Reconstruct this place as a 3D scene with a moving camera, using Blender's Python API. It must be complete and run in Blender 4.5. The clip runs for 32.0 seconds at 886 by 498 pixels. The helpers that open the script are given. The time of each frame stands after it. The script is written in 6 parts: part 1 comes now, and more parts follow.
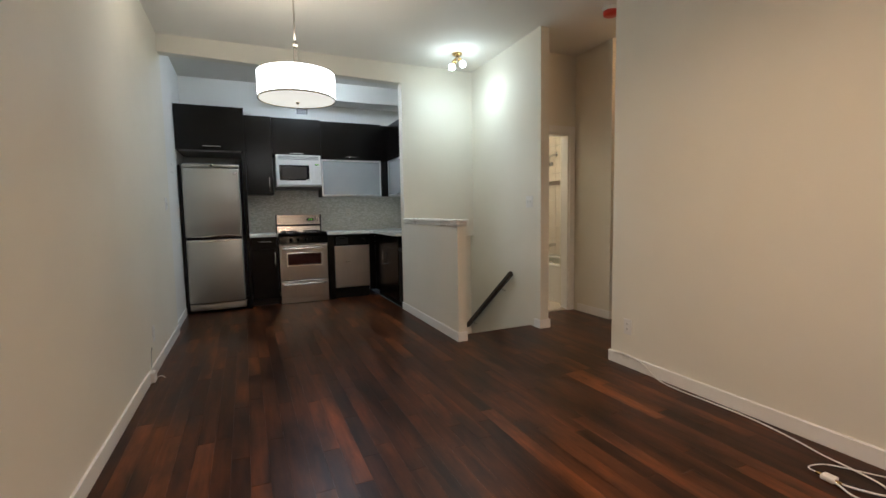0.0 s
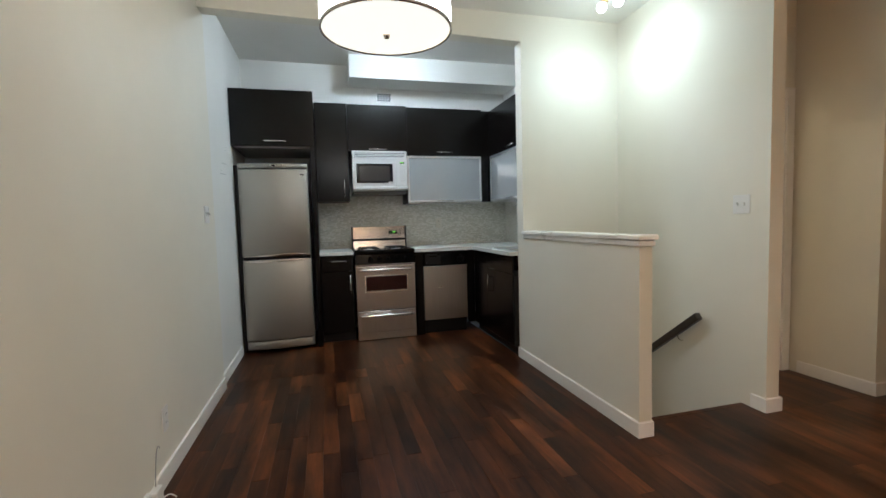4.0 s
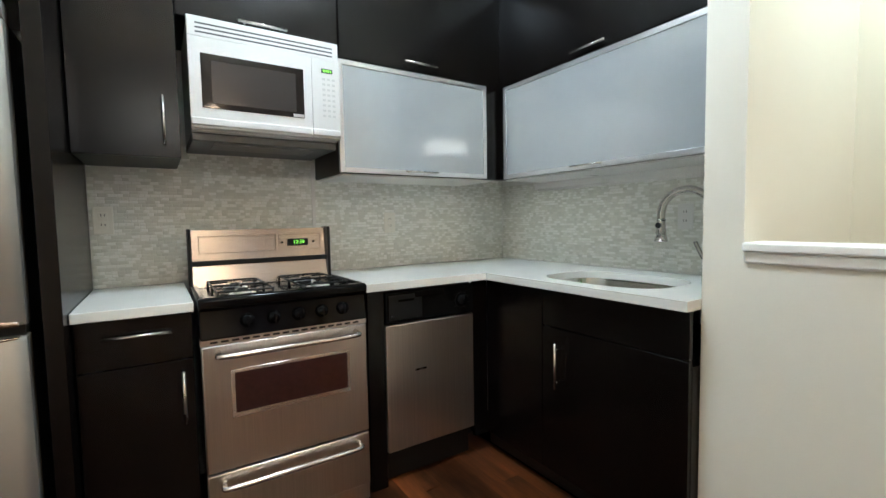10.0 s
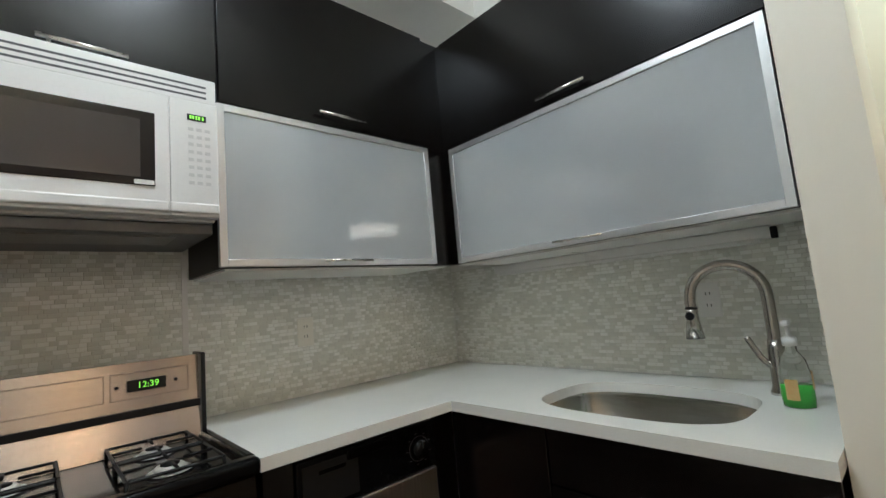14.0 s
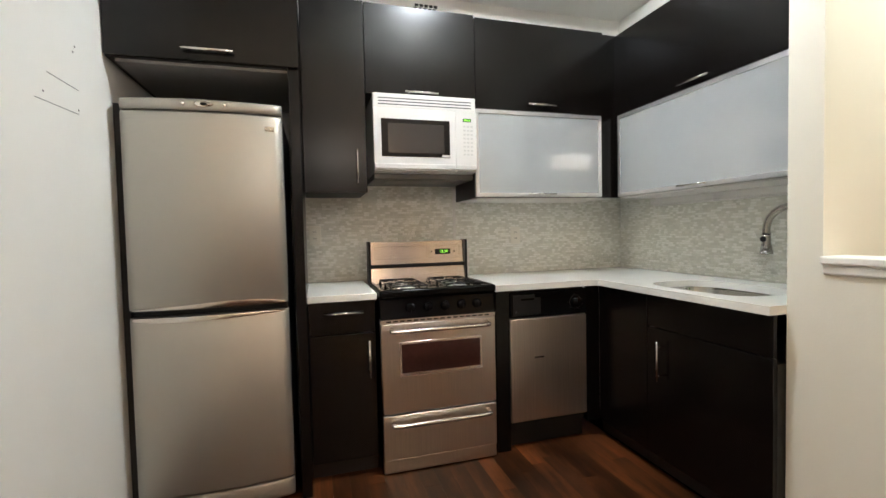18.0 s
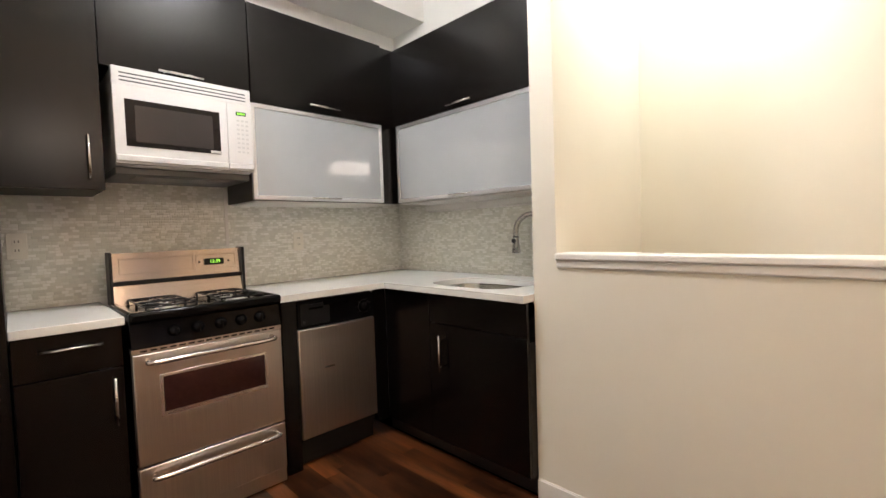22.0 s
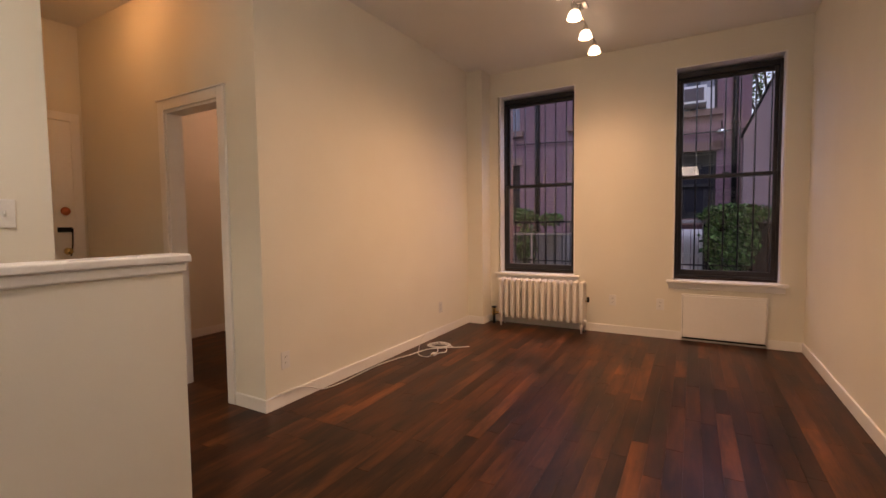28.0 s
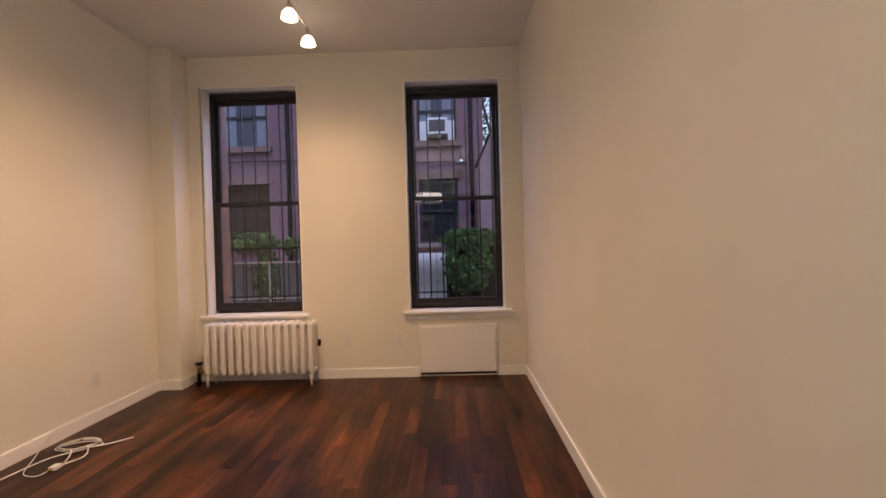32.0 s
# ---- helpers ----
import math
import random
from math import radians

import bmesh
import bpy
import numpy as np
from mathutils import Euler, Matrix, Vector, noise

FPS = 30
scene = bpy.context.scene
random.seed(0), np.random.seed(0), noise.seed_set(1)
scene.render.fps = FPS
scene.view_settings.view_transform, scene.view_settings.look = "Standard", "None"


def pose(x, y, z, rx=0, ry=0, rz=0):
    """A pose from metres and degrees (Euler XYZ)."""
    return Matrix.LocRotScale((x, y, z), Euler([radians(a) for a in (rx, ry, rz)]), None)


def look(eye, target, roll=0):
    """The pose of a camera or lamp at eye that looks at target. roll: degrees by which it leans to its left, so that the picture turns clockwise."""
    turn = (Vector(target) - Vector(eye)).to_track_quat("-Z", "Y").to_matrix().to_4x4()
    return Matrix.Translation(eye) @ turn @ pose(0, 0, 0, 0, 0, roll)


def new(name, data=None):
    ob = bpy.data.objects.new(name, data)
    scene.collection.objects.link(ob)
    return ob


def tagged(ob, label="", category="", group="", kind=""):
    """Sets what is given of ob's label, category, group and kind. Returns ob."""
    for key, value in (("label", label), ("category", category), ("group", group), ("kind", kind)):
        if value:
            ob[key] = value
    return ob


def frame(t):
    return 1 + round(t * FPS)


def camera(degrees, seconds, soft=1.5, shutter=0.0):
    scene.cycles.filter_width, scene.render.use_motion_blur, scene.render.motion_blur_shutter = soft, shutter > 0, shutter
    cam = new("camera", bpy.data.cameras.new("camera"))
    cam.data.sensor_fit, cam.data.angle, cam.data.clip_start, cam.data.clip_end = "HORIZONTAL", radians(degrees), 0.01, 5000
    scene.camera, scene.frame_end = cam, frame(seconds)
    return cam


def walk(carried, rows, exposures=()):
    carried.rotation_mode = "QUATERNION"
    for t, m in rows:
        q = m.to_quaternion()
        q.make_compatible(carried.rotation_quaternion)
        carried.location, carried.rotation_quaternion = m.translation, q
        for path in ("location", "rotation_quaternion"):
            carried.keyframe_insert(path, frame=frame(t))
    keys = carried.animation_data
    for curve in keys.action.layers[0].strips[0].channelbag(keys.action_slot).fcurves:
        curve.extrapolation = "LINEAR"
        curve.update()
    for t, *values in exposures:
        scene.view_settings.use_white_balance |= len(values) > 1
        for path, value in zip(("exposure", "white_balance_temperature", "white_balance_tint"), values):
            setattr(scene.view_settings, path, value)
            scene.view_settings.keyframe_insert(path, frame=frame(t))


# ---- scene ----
cam = camera(90.2, 32.0)
PATH = [
    (0, (0.697, 0.745, 1.177), (1.508, 2.565, 1.004), -1.0),
    (0.5, (0.675, 0.89, 1.195), (1.54, 2.689, 1.074), -1.3),
    (1, (0.65, 0.994, 1.183), (1.585, 2.757, 1.048), -1.8),
    (1.5, (0.701, 1.112, 1.173), (1.613, 2.876, 0.938), -2.0),
    (2, (0.781, 1.298, 1.203), (1.585, 3.124, 1.065), -1.3),
    (2.5, (0.815, 1.477, 1.19), (1.481, 3.354, 1.009), -0.5),
    (3, (0.781, 1.724, 1.196), (1.469, 3.596, 1.044), -1.3),
    (3.5, (0.738, 1.964, 1.192), (1.409, 3.836, 0.974), -2.7),
    (4, (0.806, 2.266, 1.206), (1.315, 4.196, 1.075), -1.6),
    (4.5, (0.797, 2.527, 1.197), (1.261, 4.469, 1.084), -1.1),
    (6.5, (0.733, 3.531, 1.147), (1.128, 5.486, 1.001), -1.3),
    (7, (0.687, 3.778, 1.138), (1.167, 5.712, 0.967), -2.4),
    (7.5, (0.712, 4.054, 1.165), (1.15, 6.003, 1.077), -1.6),
    (8, (0.706, 4.271, 1.175), (1.087, 6.232, 1.097), -0.0),
    (8.5, (0.725, 4.479, 1.178), (1.306, 6.391, 1.101), -1.3),
    (9, (0.751, 4.674, 1.167), (1.554, 6.5, 1.014), -2.9),
    (9.5, (0.867, 4.865, 1.177), (1.818, 6.622, 1.085), -2.8),
    (10, (0.972, 5.056, 1.174), (2.056, 6.733, 1.047), -1.0),
    (10.5, (1.062, 5.253, 1.176), (2.438, 6.699, 1.059), -2.1),
    (11, (1.151, 5.396, 1.166), (2.683, 6.669, 0.988), -2.1),
    (11.5, (1.287, 5.527, 1.187), (2.9, 6.703, 1.058), -2.3),
    (12, (1.401, 5.612, 1.209), (3.053, 6.734, 1.09), -2.2),
    (12.5, (1.43, 5.665, 1.235), (3.127, 6.722, 1.294), -2.9),
    (13, (1.401, 5.681, 1.263), (3.058, 6.78, 1.477), -4.1),
    (13.5, (1.353, 5.657, 1.273), (2.894, 6.907, 1.527), -5.0),
    (14, (1.292, 5.62, 1.254), (2.642, 7.078, 1.48), -5.0),
    (14.5, (1.183, 5.544, 1.259), (2.4, 7.115, 1.478), -5.6),
    (15, (1.048, 5.456, 1.28), (2.204, 7.08, 1.441), -5.2),
    (15.5, (1.039, 5.294, 1.293), (2.035, 7.017, 1.485), -4.7),
    (17.5, (0.799, 4.75, 1.213), (1.412, 6.653, 1.164), -1.6),
    (18, (0.778, 4.604, 1.206), (1.338, 6.522, 1.128), -1.3),
    (18.5, (0.712, 4.446, 1.186), (1.226, 6.375, 1.058), -0.6),
    (19, (0.668, 4.371, 1.203), (1.215, 6.295, 1.157), -0.3),
    (19.5, (0.598, 4.357, 1.221), (1.22, 6.256, 1.147), -2.1),
    (20, (0.597, 4.343, 1.215), (1.201, 6.248, 1.144), -2.0),
    (20.5, (0.575, 4.34, 1.211), (1.277, 6.212, 1.149), -2.3),
    (21, (0.555, 4.39, 1.204), (1.44, 6.181, 1.1), -3.3),
    (21.5, (0.649, 4.519, 1.184), (1.769, 6.174, 1.085), -3.0),
    (22, (0.751, 4.668, 1.207), (2.156, 6.089, 1.125), -1.9),
    (22.5, (0.787, 4.849, 1.181), (2.599, 5.693, 1.107), -2.5),
    (23, (0.896, 5.015, 1.185), (2.823, 5.543, 1.107), -1.4),
    (23.5, (1.02, 5.127, 1.193), (3.004, 5.367, 1.117), -2.2),
    (24, (1.071, 5.214, 1.195), (3.053, 4.955, 1.124), -3.7),
    (24.5, (1.059, 5.265, 1.197), (2.956, 4.635, 1.128), -3.7),
    (25, (1.043, 5.256, 1.199), (2.829, 4.359, 1.12), -2.6),
    (25.5, (1.026, 5.22, 1.196), (2.703, 4.131, 1.127), -2.2),
    (26, (0.989, 5.195, 1.194), (2.551, 3.947, 1.126), -2.2),
    (26.5, (0.965, 5.175, 1.192), (2.381, 3.765, 1.105), -1.6),
    (28.5, (0.865, 5.079, 1.188), (1.707, 3.269, 1.087), -1.0),
    (29, (0.83, 5.033, 1.193), (1.537, 3.165, 1.095), -1.5),
    (29.5, (0.724, 4.949, 1.218), (1.344, 3.052, 1.081), -1.5),
    (30, (0.669, 4.834, 1.225), (1.194, 2.906, 1.143), -1.1),
    (30.5, (0.7, 4.724, 1.214), (1.115, 2.771, 1.106), -0.5),
    (31, (0.723, 4.514, 1.213), (0.945, 2.527, 1.165), -1.2),
    (31.5, (0.724, 4.327, 1.187), (0.673, 2.328, 1.146), -2.2),
    (32, (0.654, 4.138, 1.205), (0.695, 2.138, 1.182), -1.6),
]
walk(cam, [(t, look(eye, target, roll)) for t, eye, target, roll in PATH], exposures=[(0, -0.26, 5450, 6), (2, -0.06, 5350, 5), (4, 0.06, 5350, 4), (7, 0.53, 5200, 2), (9, 0.74, 5400, 3), (10.5, 0.82, 5550, 4), (12, 0.68, 5700, 6), (14, 0.16, 5850, 6), (18, 0.82, 6150, 10), (19, 0.9, 6250, 11), (21, 1.0, 6400, 13), (23, 0.38, 6800, 21), (24.5, -0.06, 7050, 23), (26, -0.36, 7250, 25), (29, -0.04, 7050, 25), (32, 0.0, 6350, 18)])

# ---- world and lamps ----
world = bpy.data.worlds.new("dusk_sky")
scene.world = world
world.use_nodes = True
wn = world.node_tree
sky = wn.nodes.new("ShaderNodeTexSky")
sky.sky_type, sky.sun_disc = "NISHITA", False
sky.sun_elevation, sky.sun_rotation = radians(50), radians(170)
wn.links.new(sky.outputs[0], wn.nodes["Background"].inputs[0])
wn.nodes["Background"].inputs[1].default_value = 0.15
sun = new("sun", bpy.data.lights.new("sun", "SUN"))
sun.data.energy, sun.data.angle, sun.data.color = 2.4, radians(30), (0.58, 0.66, 1.0)
sun.matrix_world = look((-3, 14, 30), (1.5, -8, 0))


def bulb_light(name, place, watts, colour, radius=0.04):
    ob = new(name, bpy.data.lights.new(name, "POINT"))
    ob.data.energy, ob.data.color, ob.data.shadow_soft_size = watts, colour, radius
    ob.location = place
    return ob


def spot_light(name, place, target, watts, colour, cone=110, blend=0.9, radius=0.04):
    ob = new(name, bpy.data.lights.new(name, "SPOT"))
    ob.data.energy, ob.data.color, ob.data.shadow_soft_size = watts, colour, radius
    ob.data.spot_size, ob.data.spot_blend = radians(cone), blend
    ob.matrix_world = look(place, target)
    return ob


# area lamps added outside above each window, standing in for the open sky
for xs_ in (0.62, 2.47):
    so_ = new("sky_fill_lamp", bpy.data.lights.new("sky_fill_lamp", "AREA"))
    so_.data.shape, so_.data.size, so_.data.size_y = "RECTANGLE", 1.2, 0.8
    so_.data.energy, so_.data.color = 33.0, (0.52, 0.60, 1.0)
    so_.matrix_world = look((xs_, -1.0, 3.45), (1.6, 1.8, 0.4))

# ---- materials ----
def nodes_of(name, colour, rough=0.5, metal=0.0, spec=0.5):
    m = bpy.data.materials.new(name)
    m.use_nodes = True
    b = m.node_tree.nodes["Principled BSDF"]
    b.inputs["Base Color"].default_value = (*colour, 1)
    b.inputs["Roughness"].default_value = rough
    b.inputs["Metallic"].default_value = metal
    b.inputs["Specular IOR Level"].default_value = spec
    return m, m.node_tree, b


def world_coords(nt, scale=(1, 1, 1)):
    c = nt.nodes.new("ShaderNodeNewGeometry")
    mp = nt.nodes.new("ShaderNodeMapping")
    mp.inputs["Scale"].default_value = scale
    nt.links.new(c.outputs["Position"], mp.inputs[0])
    return mp.outputs[0]


def noise_tex(nt, vec, scale, detail=4.0, rough=0.55):
    n = nt.nodes.new("ShaderNodeTexNoise")
    n.inputs["Scale"].default_value, n.inputs["Detail"].default_value, n.inputs["Roughness"].default_value = scale, detail, rough
    nt.links.new(vec, n.inputs["Vector"])
    return n.outputs["Fac"]


def ramp(nt, fac, stops):
    r = nt.nodes.new("ShaderNodeValToRGB")
    el = r.color_ramp.elements
    el[0].position, el[0].color = stops[0][0], (*stops[0][1], 1)
    el[1].position, el[1].color = stops[-1][0], (*stops[-1][1], 1)
    for p, c in stops[1:-1]:
        el.new(p).color = (*c, 1)
    nt.links.new(fac, r.inputs[0])
    return r.outputs[0]


def remap(nt, fac, lo, hi):
    r = nt.nodes.new("ShaderNodeMapRange")
    r.inputs["To Min"].default_value, r.inputs["To Max"].default_value = lo, hi
    nt.links.new(fac, r.inputs[0])
    return r.outputs[0]


def bump(nt, b, height, strength, distance=0.01):
    n = nt.nodes.new("ShaderNodeBump")
    n.inputs["Strength"].default_value, n.inputs["Distance"].default_value = strength, distance
    nt.links.new(height, n.inputs["Height"])
    nt.links.new(n.outputs[0], b.inputs["Normal"])


def varied(name, lo, hi, rough=0.5, metal=0.0, big=1.5, fine=60.0, bumps=0.05, spec=0.5, rough_var=0.08, stretch=(1, 1, 1)):
    """A surface with large, faint blotches and a fine grain."""
    m, nt, b = nodes_of(name, lo, rough, metal, spec)
    v = world_coords(nt, stretch)
    large, small = noise_tex(nt, v, big, 5), noise_tex(nt, v, fine, 3)
    mix = nt.nodes.new("ShaderNodeMath")
    mix.operation = "MULTIPLY_ADD"
    mix.inputs[1].default_value, mix.inputs[2].default_value = 0.35, 0.0
    nt.links.new(small, mix.inputs[0])
    add = nt.nodes.new("ShaderNodeMath")
    add.operation = "MULTIPLY_ADD"
    add.inputs[1].default_value = 0.65
    nt.links.new(large, add.inputs[0])
    nt.links.new(mix.outputs[0], add.inputs[2])
    nt.links.new(ramp(nt, add.outputs[0], [(0.3, lo), (0.7, hi)]), b.inputs["Base Color"])
    nt.links.new(remap(nt, large, max(rough - rough_var, 0.02), rough + rough_var), b.inputs["Roughness"])
    if bumps:
        bump(nt, b, small, bumps, 0.004)
    return m


def wall_paint(name, lo, hi, rough=0.55):
    """Rolled paint on old plaster: slow waves, roller stipple, faint marks."""
    m, nt, b = nodes_of(name, lo, rough, 0, 0.4)
    v = world_coords(nt)
    waves, stipple = noise_tex(nt, v, 1.1, 3), noise_tex(nt, v, 140, 2)
    scuffs = noise_tex(nt, world_coords(nt, (1, 1, 3)), 5, 8, 0.75)
    nt.links.new(ramp(nt, waves, [(0.3, lo), (0.7, hi)]), b.inputs["Base Color"])
    nt.links.new(remap(nt, scuffs, rough - 0.12, rough + 0.12), b.inputs["Roughness"])
    s = nt.nodes.new("ShaderNodeMath")
    s.operation = "MULTIPLY_ADD"
    s.inputs[1].default_value = 0.15
    nt.links.new(stipple, s.inputs[0])
    nt.links.new(waves, s.inputs[2])
    bump(nt, b, s.outputs[0], 0.35, 0.006)
    return m


def wood_planks():
    """Dark stained oak strips: each board its own tone, long grain, worn gloss."""
    m, nt, b = nodes_of("dark_stained_oak", (0.06, 0.025, 0.012), 0.3)
    info = nt.nodes.new("ShaderNodeObjectInfo")
    geo = nt.nodes.new("ShaderNodeNewGeometry")
    mixr = nt.nodes.new("ShaderNodeMath")
    mixr.operation = "ADD"
    nt.links.new(info.outputs["Random"], mixr.inputs[0])
    nt.links.new(geo.outputs["Random Per Island"], mixr.inputs[1])
    frac = nt.nodes.new("ShaderNodeMath")
    frac.operation = "FRACT"
    nt.links.new(mixr.outputs[0], frac.inputs[0])
    tone = ramp(nt, frac.outputs[0], [(0.0, (0.027, 0.0094, 0.0038)), (0.35, (0.041, 0.0139, 0.0053)), (0.7, (0.058, 0.0193, 0.0069)), (1.0, (0.098, 0.0325, 0.0108))])
    off = nt.nodes.new("ShaderNodeVectorMath")
    off.operation = "ADD"
    sc = nt.nodes.new("ShaderNodeVectorMath")
    sc.operation = "SCALE"
    sc.inputs["Scale"].default_value = 37.0
    comb = nt.nodes.new("ShaderNodeCombineXYZ")
    for k in range(3):
        nt.links.new(frac.outputs[0], comb.inputs[k])
    nt.links.new(comb.outputs[0], sc.inputs[0])
    nt.links.new(world_coords(nt, (34, 1.6, 8)), off.inputs[0])
    nt.links.new(sc.outputs[0], off.inputs[1])
    grain = noise_tex(nt, off.outputs[0], 1.6, 7, 0.62)
    wear = noise_tex(nt, world_coords(nt, (3.2, 1.0, 1)), 1.6, 6, 0.62)
    g = ramp(nt, grain, [(0.28, (0.74, 0.73, 0.72)), (0.55, (1, 1, 1)), (0.8, (1.2, 1.18, 1.15))])
    mul = nt.nodes.new("ShaderNodeMix")
    mul.data_type, mul.blend_type = "RGBA", "MULTIPLY"
    mul.inputs[0].default_value = 1.0
    nt.links.new(tone, mul.inputs[6])
    nt.links.new(g, mul.inputs[7])
    shift = nt.nodes.new("ShaderNodeVectorMath")
    shift.operation = "ADD"
    nt.links.new(world_coords(nt, (13, 1.6, 4)), shift.inputs[0])
    nt.links.new(sc.outputs[0], shift.inputs[1])
    streak = noise_tex(nt, shift.outputs[0], 1.0, 5, 0.6)
    mul2 = nt.nodes.new("ShaderNodeMix")
    mul2.data_type, mul2.blend_type = "RGBA", "MULTIPLY"
    mul2.inputs[0].default_value = 1.0
    nt.links.new(mul.outputs[2], mul2.inputs[6])
    nt.links.new(ramp(nt, streak, [(0.32, (0.36, 0.37, 0.40)), (0.5, (1, 1, 1)), (0.70, (1.65, 1.58, 1.45))]), mul2.inputs[7])
    mul3 = nt.nodes.new("ShaderNodeMix")
    mul3.data_type, mul3.blend_type = "RGBA", "MULTIPLY"
    mul3.inputs[0].default_value = 1.0
    nt.links.new(mul2.outputs[2], mul3.inputs[6])
    nt.links.new(ramp(nt, wear, [(0.34, (0.34, 0.35, 0.38)), (0.50, (1, 1, 1)), (0.68, (1.7, 1.62, 1.46))]), mul3.inputs[7])
    nt.links.new(mul3.outputs[2], b.inputs["Base Color"])
    nt.links.new(remap(nt, wear, 0.24, 0.40), b.inputs["Roughness"])
    b.inputs["Specular IOR Level"].default_value = 0.17
    bump(nt, b, grain, 0.10, 0.002)
    return m


def brushed(name, colour, rough=0.3, axis=2):
    """Stainless steel, brushed along one axis."""
    m, nt, b = nodes_of(name, colour, rough, 1.0)
    s = [400, 400, 400]
    s[axis] = 3
    fine, cloud = noise_tex(nt, world_coords(nt, s), 1.0, 3), noise_tex(nt, world_coords(nt), 3, 4)
    nt.links.new(ramp(nt, fine, [(0.25, tuple(c * 0.86 for c in colour)), (0.75, tuple(min(c * 1.1, 1) for c in colour))]), b.inputs["Base Color"])
    nt.links.new(remap(nt, cloud, rough - 0.06, rough + 0.1), b.inputs["Roughness"])
    b.inputs["Anisotropic"].default_value = 0.5
    if axis == 0:
        b.inputs["Anisotropic"].default_value, b.inputs["Anisotropic Rotation"].default_value = 0.8, 0.25
    bump(nt, b, fine, 0.04, 0.001)
    return m


def glow(name, colour, strength):
    m, nt, b = nodes_of(name, colour, 0.4)
    b.inputs["Emission Color"].default_value = (*colour, 1)
    b.inputs["Emission Strength"].default_value = strength
    return m


def glass_mat(name, colour=(1, 1, 1), rough=0.0):
    m, nt, b = nodes_of(name, colour, rough)
    b.inputs["Transmission Weight"].default_value = 1.0
    b.inputs["IOR"].default_value = 1.45
    return m


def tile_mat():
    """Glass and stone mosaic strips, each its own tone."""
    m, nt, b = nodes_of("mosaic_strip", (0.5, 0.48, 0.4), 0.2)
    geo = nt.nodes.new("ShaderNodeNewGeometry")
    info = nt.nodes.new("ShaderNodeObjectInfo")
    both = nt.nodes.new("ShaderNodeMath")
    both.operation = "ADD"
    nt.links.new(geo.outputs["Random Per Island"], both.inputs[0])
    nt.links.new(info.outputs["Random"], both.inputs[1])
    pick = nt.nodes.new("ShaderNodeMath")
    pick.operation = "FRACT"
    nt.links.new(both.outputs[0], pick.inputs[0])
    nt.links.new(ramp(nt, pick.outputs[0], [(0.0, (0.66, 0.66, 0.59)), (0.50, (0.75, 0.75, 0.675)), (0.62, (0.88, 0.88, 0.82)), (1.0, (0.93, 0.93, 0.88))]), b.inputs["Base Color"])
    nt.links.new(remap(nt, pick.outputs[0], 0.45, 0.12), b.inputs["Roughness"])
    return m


def brick_facade():
    m, nt, b = nodes_of("painted_brown_brick", (0.2, 0.1, 0.09), 0.85)
    t = nt.nodes.new("ShaderNodeTexBrick")
    t.inputs["Color1"].default_value, t.inputs["Color2"].default_value, t.inputs["Mortar"].default_value = (0.20, 0.103, 0.125, 1), (0.26, 0.138, 0.162, 1), (0.17, 0.108, 0.124, 1)
    t.inputs["Scale"].default_value, t.inputs["Mortar Size"].default_value = 1.0, 0.012
    t.inputs["Brick Width"].default_value, t.inputs["Row Height"].default_value = 0.22, 0.075
    c = nt.nodes.new("ShaderNodeNewGeometry")
    sep = nt.nodes.new("ShaderNodeSeparateXYZ")
    com = nt.nodes.new("ShaderNodeCombineXYZ")
    nt.links.new(c.outputs["Position"], sep.inputs[0])
    nt.links.new(sep.outputs[0], com.inputs[0])
    nt.links.new(sep.outputs[2], com.inputs[1])
    nt.links.new(com.outputs[0], t.inputs["Vector"])
    nt.links.new(t.outputs["Color"], b.inputs["Base Color"])
    bump(nt, b, t.outputs["Fac"], 0.4, 0.01)
    return m


def veneer():
    """Espresso veneer: fine grain, dull clouds and a few pale scuffs."""
    m, nt, b = nodes_of("espresso_cabinet_veneer", (0.003, 0.0022, 0.002), 0.3, 0, 0.30)
    grain, cloud = noise_tex(nt, world_coords(nt, (5, 5, 90)), 1.0, 5), noise_tex(nt, world_coords(nt), 2.2, 5)
    scuff = noise_tex(nt, world_coords(nt, (1, 1, 0.6)), 7.0, 9, 0.72)
    mix = nt.nodes.new("ShaderNodeMix")
    mix.data_type, mix.blend_type = "RGBA", "ADD"
    mix.inputs[0].default_value = 1.0
    nt.links.new(ramp(nt, grain, [(0.3, (0.0016, 0.0012, 0.0011)), (0.7, (0.0040, 0.0027, 0.0022))]), mix.inputs[6])
    nt.links.new(ramp(nt, scuff, [(0.78, (0, 0, 0)), (0.95, (0.004, 0.0034, 0.003))]), mix.inputs[7])
    nt.links.new(mix.outputs[2], b.inputs["Base Color"])
    nt.links.new(remap(nt, cloud, 0.225, 0.275), b.inputs["Roughness"])
    return m


